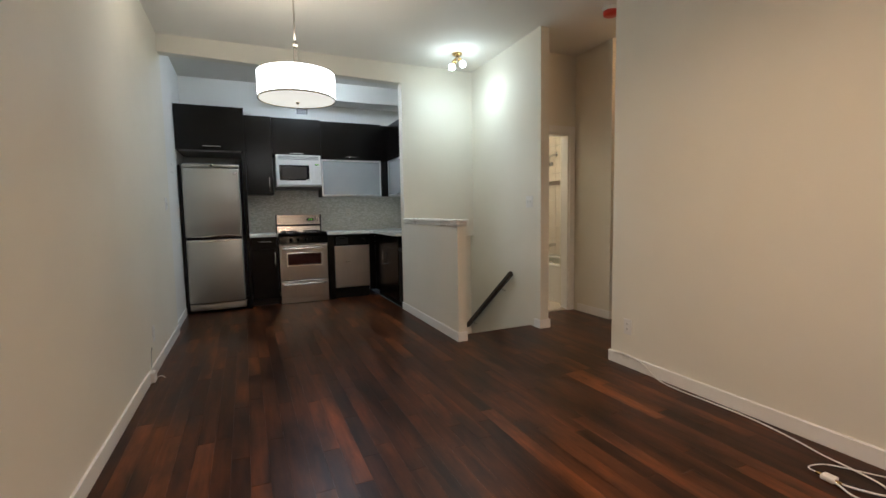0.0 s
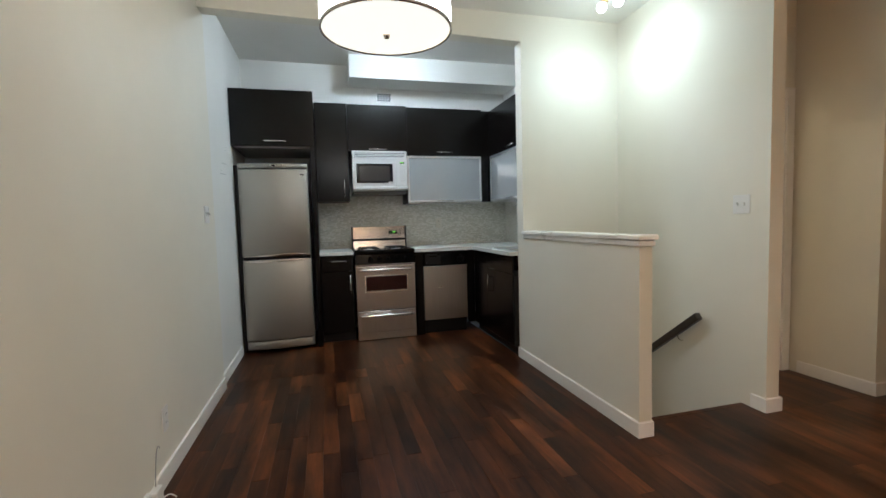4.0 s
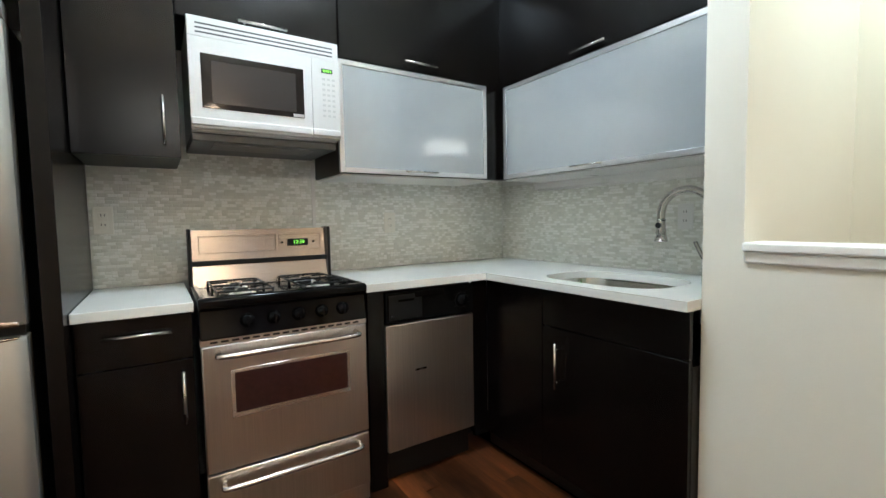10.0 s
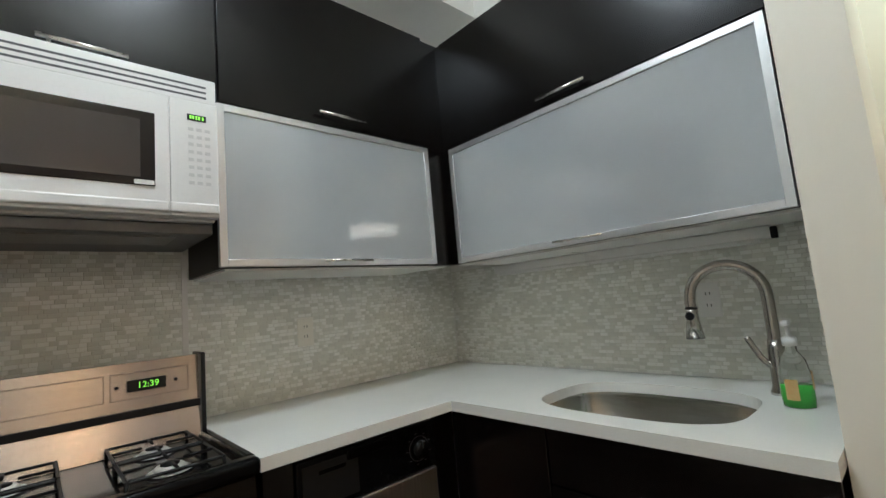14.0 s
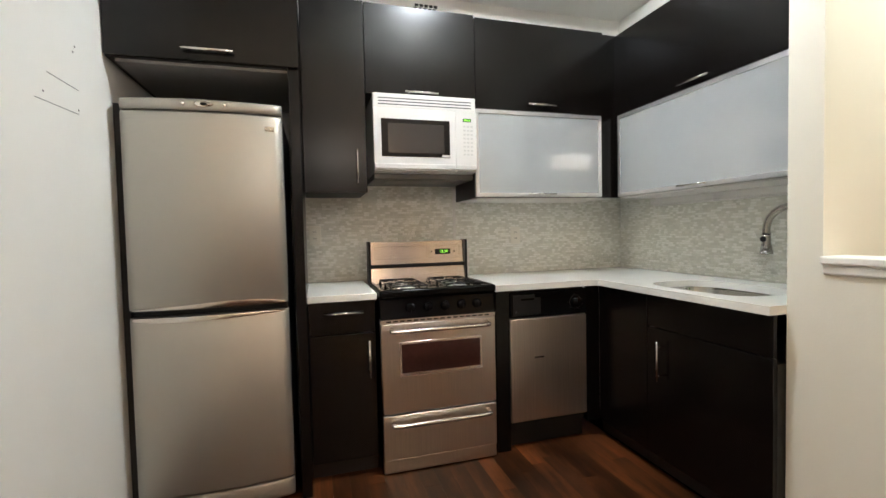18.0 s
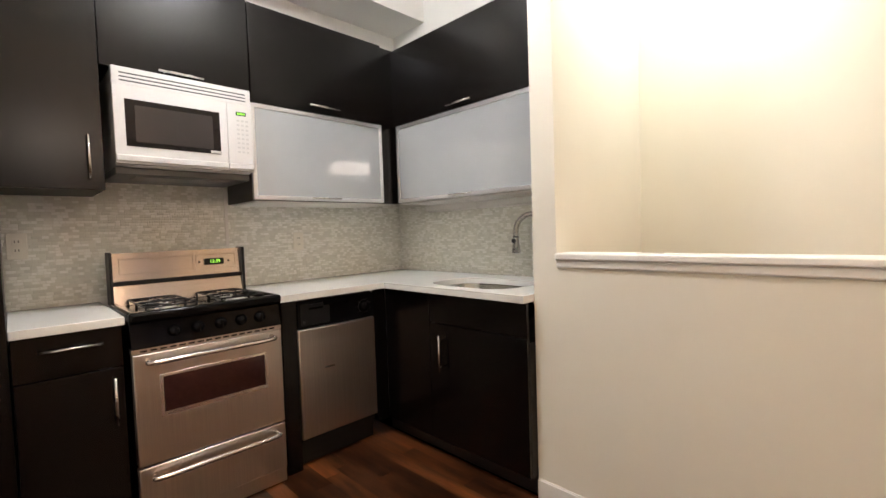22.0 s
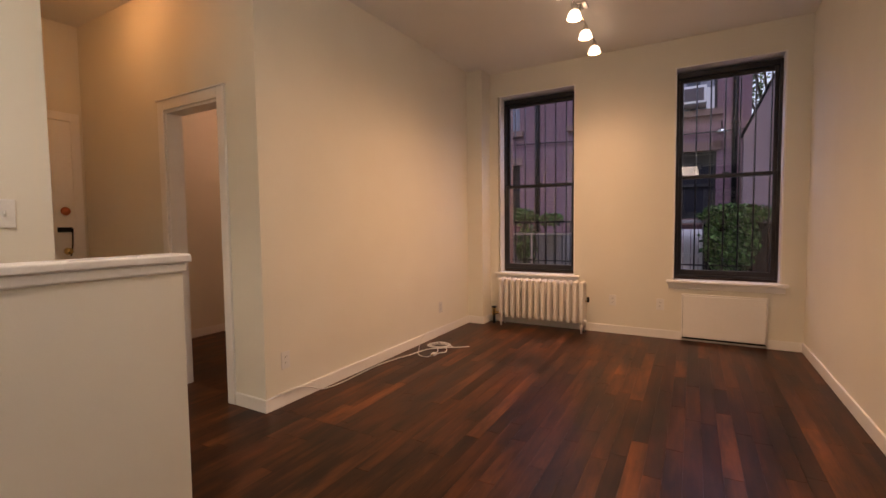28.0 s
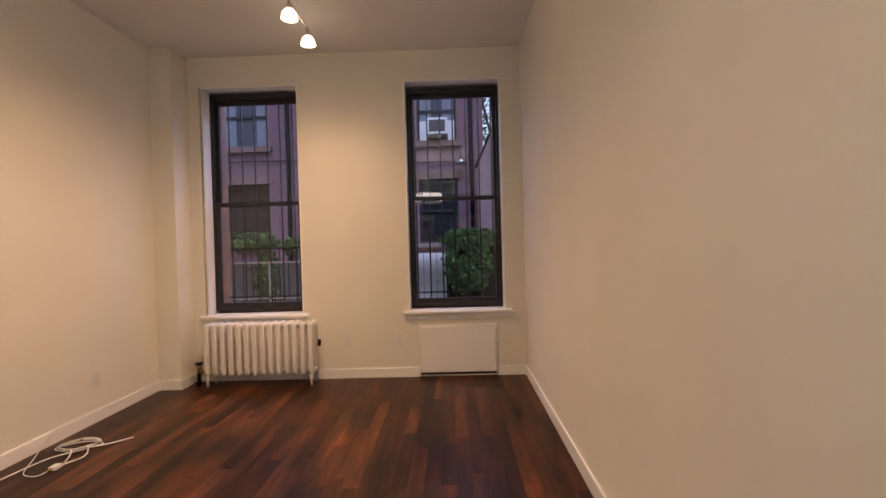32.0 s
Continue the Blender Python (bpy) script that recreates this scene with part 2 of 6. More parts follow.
PAINT = wall_paint("cream_wall_paint", (0.762, 0.730, 0.632), (0.812, 0.780, 0.682))
# wall paint made whiter: the kitchen's cooler light is put into the colour
COOL_PAINT = wall_paint("cool_tinted_paint", (0.770, 0.762, 0.720), (0.825, 0.817, 0.775))
CEIL = wall_paint("white_ceiling_paint", (0.775, 0.755, 0.70), (0.825, 0.805, 0.75), 0.7)
TRIM = varied("white_gloss_trim", (0.84, 0.825, 0.79), (0.90, 0.885, 0.85), 0.30, fine=40, bumps=0.03)
PLANK = wood_planks()
SUBFLOOR = varied("dark_floor_joint", (0.008, 0.005, 0.004), (0.016, 0.010, 0.008), 0.7)
CAB = veneer()
CAB_IN = varied("espresso_cabinet_edge", (0.0045, 0.003, 0.0027), (0.008, 0.005, 0.0045), 0.5)
STEEL = brushed("brushed_stainless_steel", (0.66, 0.605, 0.55), 0.31, 2)
CREAM_PLASTIC = varied("cream_plastic", (0.80, 0.78, 0.69), (0.85, 0.83, 0.75), 0.35)
GREY_PLASTIC = varied("grey_plastic", (0.58, 0.58, 0.55), (0.64, 0.64, 0.61), 0.35)
BOWL_STEEL = brushed("polished_sink_steel", (0.58, 0.565, 0.535), 0.14, 1)
FAUCET = varied("brushed_faucet_nickel", (0.40, 0.38, 0.35), (0.48, 0.46, 0.43), 0.24, 1.0, fine=200, bumps=0.02)
STEEL_H = brushed("brushed_stainless_steel_level", (0.66, 0.60, 0.545), 0.21, 0)
FRIDGE = varied("satin_silver_fridge_door", (0.41, 0.388, 0.345), (0.45, 0.425, 0.378), 0.40, 0.75, big=2.0, fine=500, bumps=0.02)
NICKEL = varied("brushed_nickel", (0.60, 0.57, 0.52), (0.70, 0.67, 0.62), 0.25, 1.0, fine=200, bumps=0.02)
ALU = varied("satin_aluminium_frame", (0.72, 0.72, 0.72), (0.80, 0.80, 0.80), 0.32, 0.85, fine=200, bumps=0.02)
FROST, _nt, _b = nodes_of("frosted_white_glass", (0.50, 0.55, 0.58), 0.16)
_b.inputs["Transmission Weight"].default_value, _b.inputs["Roughness"].default_value = 0.42, 0.11
_b.inputs["Coat Weight"].default_value, _b.inputs["Coat Roughness"].default_value = 1.0, 0.02
_b.inputs["Coat IOR"].default_value = 1.9
_b.inputs["Specular IOR Level"].default_value = 0.12
_nt.links.new(ramp(_nt, noise_tex(_nt, world_coords(_nt), 2.2, 4), [(0.3, (0.57, 0.595, 0.60)), (0.7, (0.64, 0.66, 0.665))]), _b.inputs["Base Color"])
QUARTZ = varied("white_quartz_counter", (0.73, 0.73, 0.675), (0.84, 0.84, 0.79), 0.22, fine=350, bumps=0.0, rough_var=0.05)
WHITE_PLASTIC = varied("white_plastic", (0.74, 0.73, 0.70), (0.82, 0.81, 0.78), 0.3, fine=120, bumps=0.02)
BLACK_ENAMEL = varied("black_enamel", (0.003, 0.003, 0.003), (0.006, 0.0056, 0.0056), 0.10, spec=0.12, fine=90, bumps=0.02, rough_var=0.06)
BLACK_PLASTIC = varied("black_plastic", (0.006, 0.006, 0.006), (0.011, 0.011, 0.011), 0.4, spec=0.3)
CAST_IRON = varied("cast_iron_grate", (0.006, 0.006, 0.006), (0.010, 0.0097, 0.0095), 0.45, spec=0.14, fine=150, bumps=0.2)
DARK_GLASS, _nt, _b = nodes_of("dark_oven_glass", (0.012, 0.010, 0.010), 0.05)
# red base colour stands in for a reflection in the oven window
OVEN_GLASS = varied("reflection_red_oven_glass", (0.028, 0.010, 0.009), (0.048, 0.017, 0.015), 0.07, bumps=0, rough_var=0.02)
MW_WHITE = varied("white_appliance_plastic", (0.60, 0.585, 0.56), (0.66, 0.645, 0.62), 0.35, fine=120, bumps=0.02)
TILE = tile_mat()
GROUT = varied("pale_grout", (0.66, 0.65, 0.57), (0.73, 0.72, 0.64), 0.8)
RAD = varied("white_radiator_enamel", (0.74, 0.71, 0.66), (0.84, 0.81, 0.76), 0.38, fine=50, bumps=0.06)
BLACK_FRAME = varied("black_window_paint", (0.010, 0.010, 0.011), (0.020, 0.019, 0.020), 0.4, fine=60, bumps=0.05)
GLASS = glass_mat("window_glass")
HALL_PAINT = PAINT
CORD = varied("white_cable_sheath", (0.72, 0.70, 0.66), (0.80, 0.78, 0.74), 0.45, fine=80)
RAIL_WOOD = varied("dark_handrail_wood", (0.020, 0.012, 0.009), (0.040, 0.024, 0.017), 0.35, fine=30, stretch=(1, 4, 1))
BRASS = varied("polished_brass", (0.70, 0.52, 0.22), (0.80, 0.62, 0.30), 0.22, 1.0)
STONE = varied("brownstone_trim", (0.20, 0.12, 0.10), (0.28, 0.17, 0.14), 0.8, fine=30, bumps=0.2)
RED = varied("red_plastic_cap", (0.55, 0.03, 0.02), (0.65, 0.05, 0.03), 0.35)

# ---- building helpers ----
WORLD_AT = {}


def thing(name, place, label, category, group="", kind=""):
    ob = new(name)
    ob.location = place
    ob.empty_display_size = 0.1
    WORLD_AT[ob] = Matrix.Translation(place)
    return tagged(ob, label, category, group, kind)


def link_mesh(name, me, material, parent, centre):
    ob = new(name, me)
    if material:
        me.materials.append(material)
    ob.location = centre
    WORLD_AT[ob] = Matrix.Translation(centre)
    if parent:
        ob.parent = parent
        ob.matrix_parent_inverse = WORLD_AT[parent].inverted()
    return ob


def part(name, bm, material, parent, label=""):
    """One bmesh, in world places, as one mesh object."""
    lo = Vector([min(v.co[k] for v in bm.verts) for k in range(3)])
    hi = Vector([max(v.co[k] for v in bm.verts) for k in range(3)])
    c = (lo + hi) / 2
    bmesh.ops.translate(bm, verts=bm.verts, vec=-c)
    me = bpy.data.meshes.new(name)
    bm.to_mesh(me)
    bm.free()
    ob = link_mesh(name, me, material, parent, c)
    return tagged(ob, label)


def setting(name, bm, material, label, category):
    return tagged(part(name, bm, material, None), label, category, kind="structure")


def solid(name, bm, material, label, category, group="", kind=""):
    return tagged(part(name, bm, material, None), label, category, group, kind)


def add_box(bm, x0, x1, y0, y1, z0, z1, bevel=0.0, seg=2):
    m = Matrix.LocRotScale(((x0 + x1) / 2, (y0 + y1) / 2, (z0 + z1) / 2), None, (abs(x1 - x0), abs(y1 - y0), abs(z1 - z0)))
    vs = bmesh.ops.create_cube(bm, size=1, matrix=m)["verts"]
    if bevel:
        es = {e for v in vs for e in v.link_edges}
        r = bmesh.ops.bevel(bm, geom=list(es), offset=bevel, segments=seg, affect="EDGES", profile=0.5)
        if seg > 1:
            for f in r["faces"]:
                f.smooth = True
    return bm


def box(x0, x1, y0, y1, z0, z1, bevel=0.0, seg=2):
    return add_box(bmesh.new(), x0, x1, y0, y1, z0, z1, bevel, seg)


def add_cyl(bm, a, b, r0, r1=None, n=16, caps=True):
    """A round bar or cone from a to b."""
    a, b = Vector(a), Vector(b)
    q = (b - a).to_track_quat("Z", "Y").to_matrix().to_4x4()
    vs = bmesh.ops.create_cone(bm, cap_ends=caps, segments=n, radius1=r0, radius2=r0 if r1 is None else r1, depth=(b - a).length,
                               matrix=Matrix.Translation((a + b) / 2) @ q)["verts"]
    for f in {f for v in vs for f in v.link_faces}:
        f.smooth = len(f.verts) == 4
    return bm


def cyl(a, b, r0, r1=None, n=16):
    return add_cyl(bmesh.new(), a, b, r0, r1, n)


def add_ball(bm, c, r, squash=1.0, n=16):
    vs = bmesh.ops.create_uvsphere(bm, u_segments=n, v_segments=max(6, n // 2), radius=r, matrix=Matrix.LocRotScale(c, None, (1, 1, squash)))["verts"]
    for f in {f for v in vs for f in v.link_faces}:
        f.smooth = True
    return bm


def lathe(profile, centre, n=32, axis="z", caps=True):
    """A turned shape from (radius, height) pairs."""
    bm = bmesh.new()
    rings = []
    for r, h in profile:
        ring = []
        for k in range(n):
            u = 2 * math.pi * k / n
            ring.append(bm.verts.new((r * math.cos(u), r * math.sin(u), h)))
        rings.append(ring)
    for a, b in zip(rings, rings[1:]):
        for k in range(n):
            bm.faces.new((a[k], a[(k + 1) % n], b[(k + 1) % n], b[k])).smooth = True
    if caps and profile[0][0] > 1e-5:
        bm.faces.new(rings[0][::-1])
    if caps and profile[-1][0] > 1e-5:
        bm.faces.new(rings[-1])
    bmesh.ops.remove_doubles(bm, verts=bm.verts, dist=1e-6)
    turn = {"z": Matrix.Identity(4), "x": Matrix.Rotation(radians(90), 4, "Y"), "y": Matrix.Rotation(radians(90), 4, "X")}[axis]
    bmesh.ops.transform(bm, matrix=Matrix.Translation(centre) @ turn, verts=bm.verts)
    bmesh.ops.recalc_face_normals(bm, faces=bm.faces)
    return bm


def tube(points, radius, n=10, smooth_steps=6, closed=False):
    """A round cable or pipe along a smooth line through the points."""
    ps = [Vector(p) for p in points]
    fine = []
    for k in range(len(ps) - 1):
        p0, p1, p2, p3 = ps[max(k - 1, 0)], ps[k], ps[k + 1], ps[min(k + 2, len(ps) - 1)]
        for s in range(smooth_steps):
            u = s / smooth_steps
            fine.append(0.5 * (2 * p1 + (p2 - p0) * u + (2 * p0 - 5 * p1 + 4 * p2 - p3) * u * u + (3 * p1 - p0 - 3 * p2 + p3) * u ** 3))
    fine.append(ps[-1])
    bm = bmesh.new()
    rings = []
    side = None
    for k, p in enumerate(fine):
        d = (fine[min(k + 1, len(fine) - 1)] - fine[max(k - 1, 0)]).normalized()
        if side is None:
            side = d.orthogonal().normalized()
        side = (side - d * side.dot(d)).normalized()
        up = d.cross(side)
        rings.append([bm.verts.new(p + radius * (math.cos(2 * math.pi * j / n) * side + math.sin(2 * math.pi * j / n) * up)) for j in range(n)])
    for a, b in zip(rings, rings[1:]):
        for j in range(n):
            bm.faces.new((a[j], a[(j + 1) % n], b[(j + 1) % n], b[j])).smooth = True
    bm.faces.new(rings[0][::-1])
    bm.faces.new(rings[-1])
    bmesh.ops.recalc_face_normals(bm, faces=bm.faces)
    return bm


# ---- structure ----
def ceiling_z(y):
    return 2.975 - 0.022 * y


def sloped_box(x0, x1, y0, y1, za, zb, thick):
    """A slab whose underside falls from za at y0 to zb at y1."""
    bm = box(x0, x1, y0, y1, 0, 1)
    for v in bm.verts:
        z = za + (zb - za) * (v.co.y - y0) / (y1 - y0)
        v.co.z = z if v.co.z < 0.5 else z + thick
    return bm


TOP = 3.12
# floor: joists and joints under the boards
fl = bmesh.new()
add_box(fl, -0.1, 2.398, -0.3, 7.45, -0.14, -0.012)
add_box(fl, 2.398, 3.30, -0.3, 4.40, -0.14, -0.012)
add_box(fl, 3.30, 5.9, -0.3, 4.26, -0.14, -0.012)
add_box(fl, 3.35, 4.2, 4.26, 4.82, -0.14, -0.012)
floor = setting("floor", fl, SUBFLOOR, "dark stained oak strip floor, worn glossy, reddish brown", "floor")

wl = box(-0.14, 0, -0.3, 5.79, -0.14, TOP)
for v in wl.verts:
    if v.co.x > -0.05 and v.co.y > 1:
        v.co.x = 0.03
setting("wall_left", wl, PAINT, "plain cream painted plaster wall", "wall")
setting("wall_kitchen_left", box(-0.14, 0.003, 5.79, 7.50, -0.14, TOP), COOL_PAINT, "kitchen side wall with scratches, cool kitchen light put into its paint colour", "wall")
setting("wall_kitchen_back", box(0.003, 3.12, 7.40, 7.50, -0.14, TOP), COOL_PAINT, "white painted kitchen back wall", "wall")
setting("wall_kitchen_right", box(2.98, 3.12, 5.77, 7.40, -0.14, TOP), COOL_PAINT, "white painted kitchen end wall", "wall")
setting("wall_stair_foot", box(2.398, 2.50, 5.655, 5.77, -2.6, 0.86), PAINT, "cream painted pier at the foot of the stair wall", "wall")
setting("wall_stair_recess", box(2.50, 3.308, 5.735, 5.77, -2.6, 0.86), PAINT, "cream painted recess over the lower stairs", "wall")
setting("wall_stair_back", box(2.398, 3.308, 5.655, 5.77, 0.86, TOP), PAINT, "cream painted wall over the stairwell", "wall")
setting("wall_stair_side", box(3.308, 3.405, 4.27, 5.90, -2.6, TOP), PAINT, "cream painted wall beside the stairs, ending in a corner", "wall")
hd = box(0, 2.398, 5.655, 5.77, 2.6, TOP)
for v in hd.verts:
    if v.co.z < 2.8:
        v.co.z = 2.690 - 0.0235 * v.co.x
setting("header_kitchen", hd, PAINT, "painted header beam over the kitchen opening", "beam")
setting("wall_pony", box(2.398, 2.478, 4.245, 5.655, -2.6, 1.062), PAINT, "low half wall guarding the stairwell, cream paint", "half wall")
setting("wall_right", box(3.235, 3.36, -0.3, 3.16, -0.14, TOP), PAINT, "plain cream painted living room wall", "wall")
wr = bmesh.new()
add_box(wr, 3.235, 3.595, 3.16, 3.272, -0.14, TOP)
add_box(wr, 4.225, 5.62, 3.16, 3.272, -0.14, TOP)
add_box(wr, 3.595, 4.225, 3.16, 3.272, 2.035, TOP)
setting("wall_hall_south", wr, HALL_PAINT, "cream painted hall wall with a doorway", "wall")
setting("wall_hall_end", box(5.50, 5.62, 3.272, 4.30, -0.14, TOP), HALL_PAINT, "cream painted hall end wall", "wall")
wn_ = bmesh.new()
add_box(wn_, 4.17, 4.48, 4.24, 4.36, -0.14, TOP)
add_box(wn_, 5.23, 5.50, 4.24, 4.36, -0.14, TOP)
add_box(wn_, 4.48, 5.23, 4.24, 4.36, 2.04, TOP)
setting("wall_hall_north", wn_, HALL_PAINT, "cream painted hall wall round a closet door", "wall")
setting("wall_bath_side", box(4.17, 4.29, 4.36, 4.95, -0.14, TOP), HALL_PAINT, "cream painted wall beside the bathroom door", "wall")
wb_ = bmesh.new()
add_box(wb_, 3.405, 3.46, 4.79, 4.90, -0.14, TOP)
add_box(wb_, 4.09, 4.17, 4.79, 4.90, -0.14, TOP)
add_box(wb_, 3.46, 4.09, 4.79, 4.90, 2.02, TOP)
setting("wall_bath_front", wb_, HALL_PAINT, "cream painted wall round the bathroom doorway", "wall")
setting("wall_bath_east", box(4.93, 5.05, 5.05, 6.5, -0.14, TOP), HALL_PAINT, "bathroom wall behind the tub", "wall")
setting("wall_closet_back", box(4.17, 5.62, 4.95, 5.05, -0.14, TOP), HALL_PAINT, "closet back wall", "wall")
setting("wall_hall_corner", box(5.50, 5.62, 4.36, 4.95, -0.14, TOP), HALL_PAINT, "closet end wall", "wall")

# window wall with two openings
W1, W2, SILL_Z, HEAD_Z, FACE = (2.03, 2.935), (0.18, 1.058), 0.605, 2.695, 0.12
ww = bmesh.new()
for a, b in ((-0.14, W2[0]), (W2[1], W1[0]), (W1[1], 5.9)):
    add_box(ww, a, b, -0.30, FACE, -0.5, TOP)
for a, b in (W1, W2):
    add_box(ww, a, b, -0.30, FACE, -0.5, SILL_Z - 0.03)
    add_box(ww, a, b, -0.30, FACE, HEAD_Z, TOP)
setting("wall_window", ww, PAINT, "cream painted street wall with two deep window openings", "wall")
setting("column_corner", box(3.042, 3.235, FACE, 0.356, 0, TOP), PAINT, "boxed pipe chase in the corner, cream paint", "column")

# bedroom beyond the doorway
setting("wall_bedroom_east", box(5.55, 5.67, -0.3, 3.16, -0.14, TOP), PAINT, "plain bedroom wall", "wall")
# bathroom beyond its doorway
setting("wall_bath_back", box(3.405, 5.05, 6.5, 6.62, -0.14, TOP), PAINT, "bathroom back wall", "wall")

setting("ceiling", sloped_box(0, 3.405, FACE, 5.72, ceiling_z(FACE), ceiling_z(5.72), 0.12), CEIL, "off-white painted plaster ceiling", "ceiling")
setting("ceiling_kitchen", box(0.003, 2.98, 5.77, 7.40, 2.95, 3.1), CEIL, "white painted kitchen ceiling", "ceiling")
setting("soffit_kitchen", box(1.11, 2.98, 7.04, 7.40, 2.715, 2.95), COOL_PAINT, "boxed white soffit over the upper cabinets", "soffit")
setting("ceiling_hall", sloped_box(3.405, 5.50, 3.272, 4.79, ceiling_z(3.272), ceiling_z(4.79), 0.12), CEIL, "hall ceiling", "ceiling")
setting("ceiling_bedroom", box(3.36, 5.67, FACE, 3.16, 2.87, 3.0), CEIL, "bedroom ceiling", "ceiling")
setting("ceiling_bath", box(3.405, 5.05, 4.90, 6.5, 2.5, 2.6), CEIL, "bathroom ceiling", "ceiling")

# stairs going down
setting("stair_floor", box(2.478, 3.308, 5.9, 8.6, -2.7, -2.58), SUBFLOOR, "lower landing floor", "floor")
for k in range(9):
    y0 = 4.40 + 0.155 * k
    if y0 + 0.16 > 5.65:
        break
    st = thing("stair_step", (2.89, y0, -0.19 * (k + 1)), "dark wooden stair step with white riser", "stair step", "stair steps", "structure")
    part("tread", box(2.482, 3.304, y0 - 0.02, y0 + 0.165, -0.19 * (k + 1) - 0.03, -0.19 * (k + 1), 0.004), PLANK, st)
    part("riser", box(2.482, 3.304, y0, y0 + 0.015, -0.19 * (k + 1), -0.19 * k - 0.032), TRIM, st)
setting("stair_nosing", box(2.482, 3.304, 4.385, 4.43, -0.03, 0.001, 0.006), PLANK, "dark wooden nosing at the head of the stairs", "stair nosing")


# ---- trim ----
def baseboard(name, pts):
    """A board with a rounded top along wall faces; each run is (x0, x1, y0, y1)."""
    for x0, x1, y0, y1 in pts:
        bm = box(x0, x1, y0, y1, 0.001, 0.088)
        top = [e for e in bm.edges if all(v.co.z > 0.08 for v in e.verts)]
        bmesh.ops.bevel(bm, geom=top, offset=0.005, segments=2, affect="EDGES")
        setting(name, bm, TRIM, "white painted baseboard", "baseboard")


T = 0.014
baseboard("baseboard", [
    (0.003, T + 0.003, 5.79, 6.66),
    (0, 0.27, FACE, FACE + T), (0.975, 3.042, FACE, FACE + T),
    (3.042 - T, 3.042, FACE + T, 0.356), (3.042 - T, 3.235, 0.356, 0.356 + T),
    (3.235 - T, 3.235, 0.356 + T, 3.272 + T), (3.235, 3.525, 3.272, 3.272 + T),
    (4.295, 5.50, 3.272, 3.272 + T),
    (2.398 - T, 2.398, 4.245 - T, 5.765), (2.398, 2.478 + 0.004, 4.245 - T, 4.245),
    (3.308 - T, 3.308, 4.27, 4.36), (3.308 - T, 3.405 + T, 4.27 - T, 4.27), (3.405, 3.405 + T, 4.27, 4.79),
    (4.17 - T, 4.17, 4.24 - T, 4.72), (4.17, 4.42, 4.24 - T, 4.24),
    (5.55 - T, 5.55, FACE, 3.16),
])

for ya, yb in ((FACE + T, 4.335), (4.42, 5.79)):
    bm = box(0, T, ya, yb, 0.001, 0.088, 0.003)
    for v in bm.verts:
        v.co.x += 0.03 * (v.co.y + 0.3) / 6.09
    setting("baseboard", bm, TRIM, "white painted baseboard", "baseboard")

# half wall cap: rounded shelf and a stepped moulding under it
cap = thing("half_wall_cap", (2.44, 4.94, 1.062), "white painted wooden cap with stepped moulding on the half wall", "cap rail")
part("shelf", box(2.376, 2.502, 4.222, 5.653, 1.070, 1.098, 0.007, 3), TRIM, cap)
part("moulding", box(2.387, 2.491, 4.233, 5.653, 1.036, 1.071, 0.009, 3), TRIM, cap)


def casing(name, label, opening, plane, depth, side, z1, w=0.068, along="x"):
    """Door casing: two legs and a head on one face, and the jamb lining through the wall."""
    a, b = opening
    th = thing(name, ((a + b) / 2, plane, 0), label, "door casing", kind="structure")
    f0, f1 = sorted((plane, plane + side * 0.018))
    part("leg", box(a - w, a + 0.004, f0, f1, 0, z1 + w, 0.004), TRIM, th)
    part("leg", box(b - 0.004, b + w, f0, f1, 0, z1 + w, 0.004), TRIM, th)
    part("head", box(a + 0.004, b - 0.004, f0, f1, z1, z1 + w, 0.004), TRIM, th)
    part("head_cap", box(a - w - 0.008, b + w + 0.008, f0, f1 + 0.012 if side > 0 else f1, z1 + w, z1 + w + 0.012, 0.003), TRIM, th)
    d0, d1 = sorted((plane, plane - side * depth))
    part("jamb", box(a, a + 0.018, d0, d1, 0, z1), TRIM, th)
    part("jamb", box(b - 0.018, b, d0, d1, 0, z1), TRIM, th)
    part("head_jamb", box(a + 0.018, b - 0.018, d0, d1, z1 - 0.018, z1), TRIM, th)
    return th


casing("door_casing_1", "white painted casing of the open bedroom doorway", (3.595, 4.225), 3.273, 0.112, 1, 2.030)
casing("door_casing_2", "white painted casing of the bathroom doorway", (3.465, 4.085), 4.789, 0.11, -1, 2.015)
casing("door_casing_3", "painted casing round the closet door", (4.485, 5.225), 4.239, 0.10, -1, 2.035, 0.05)


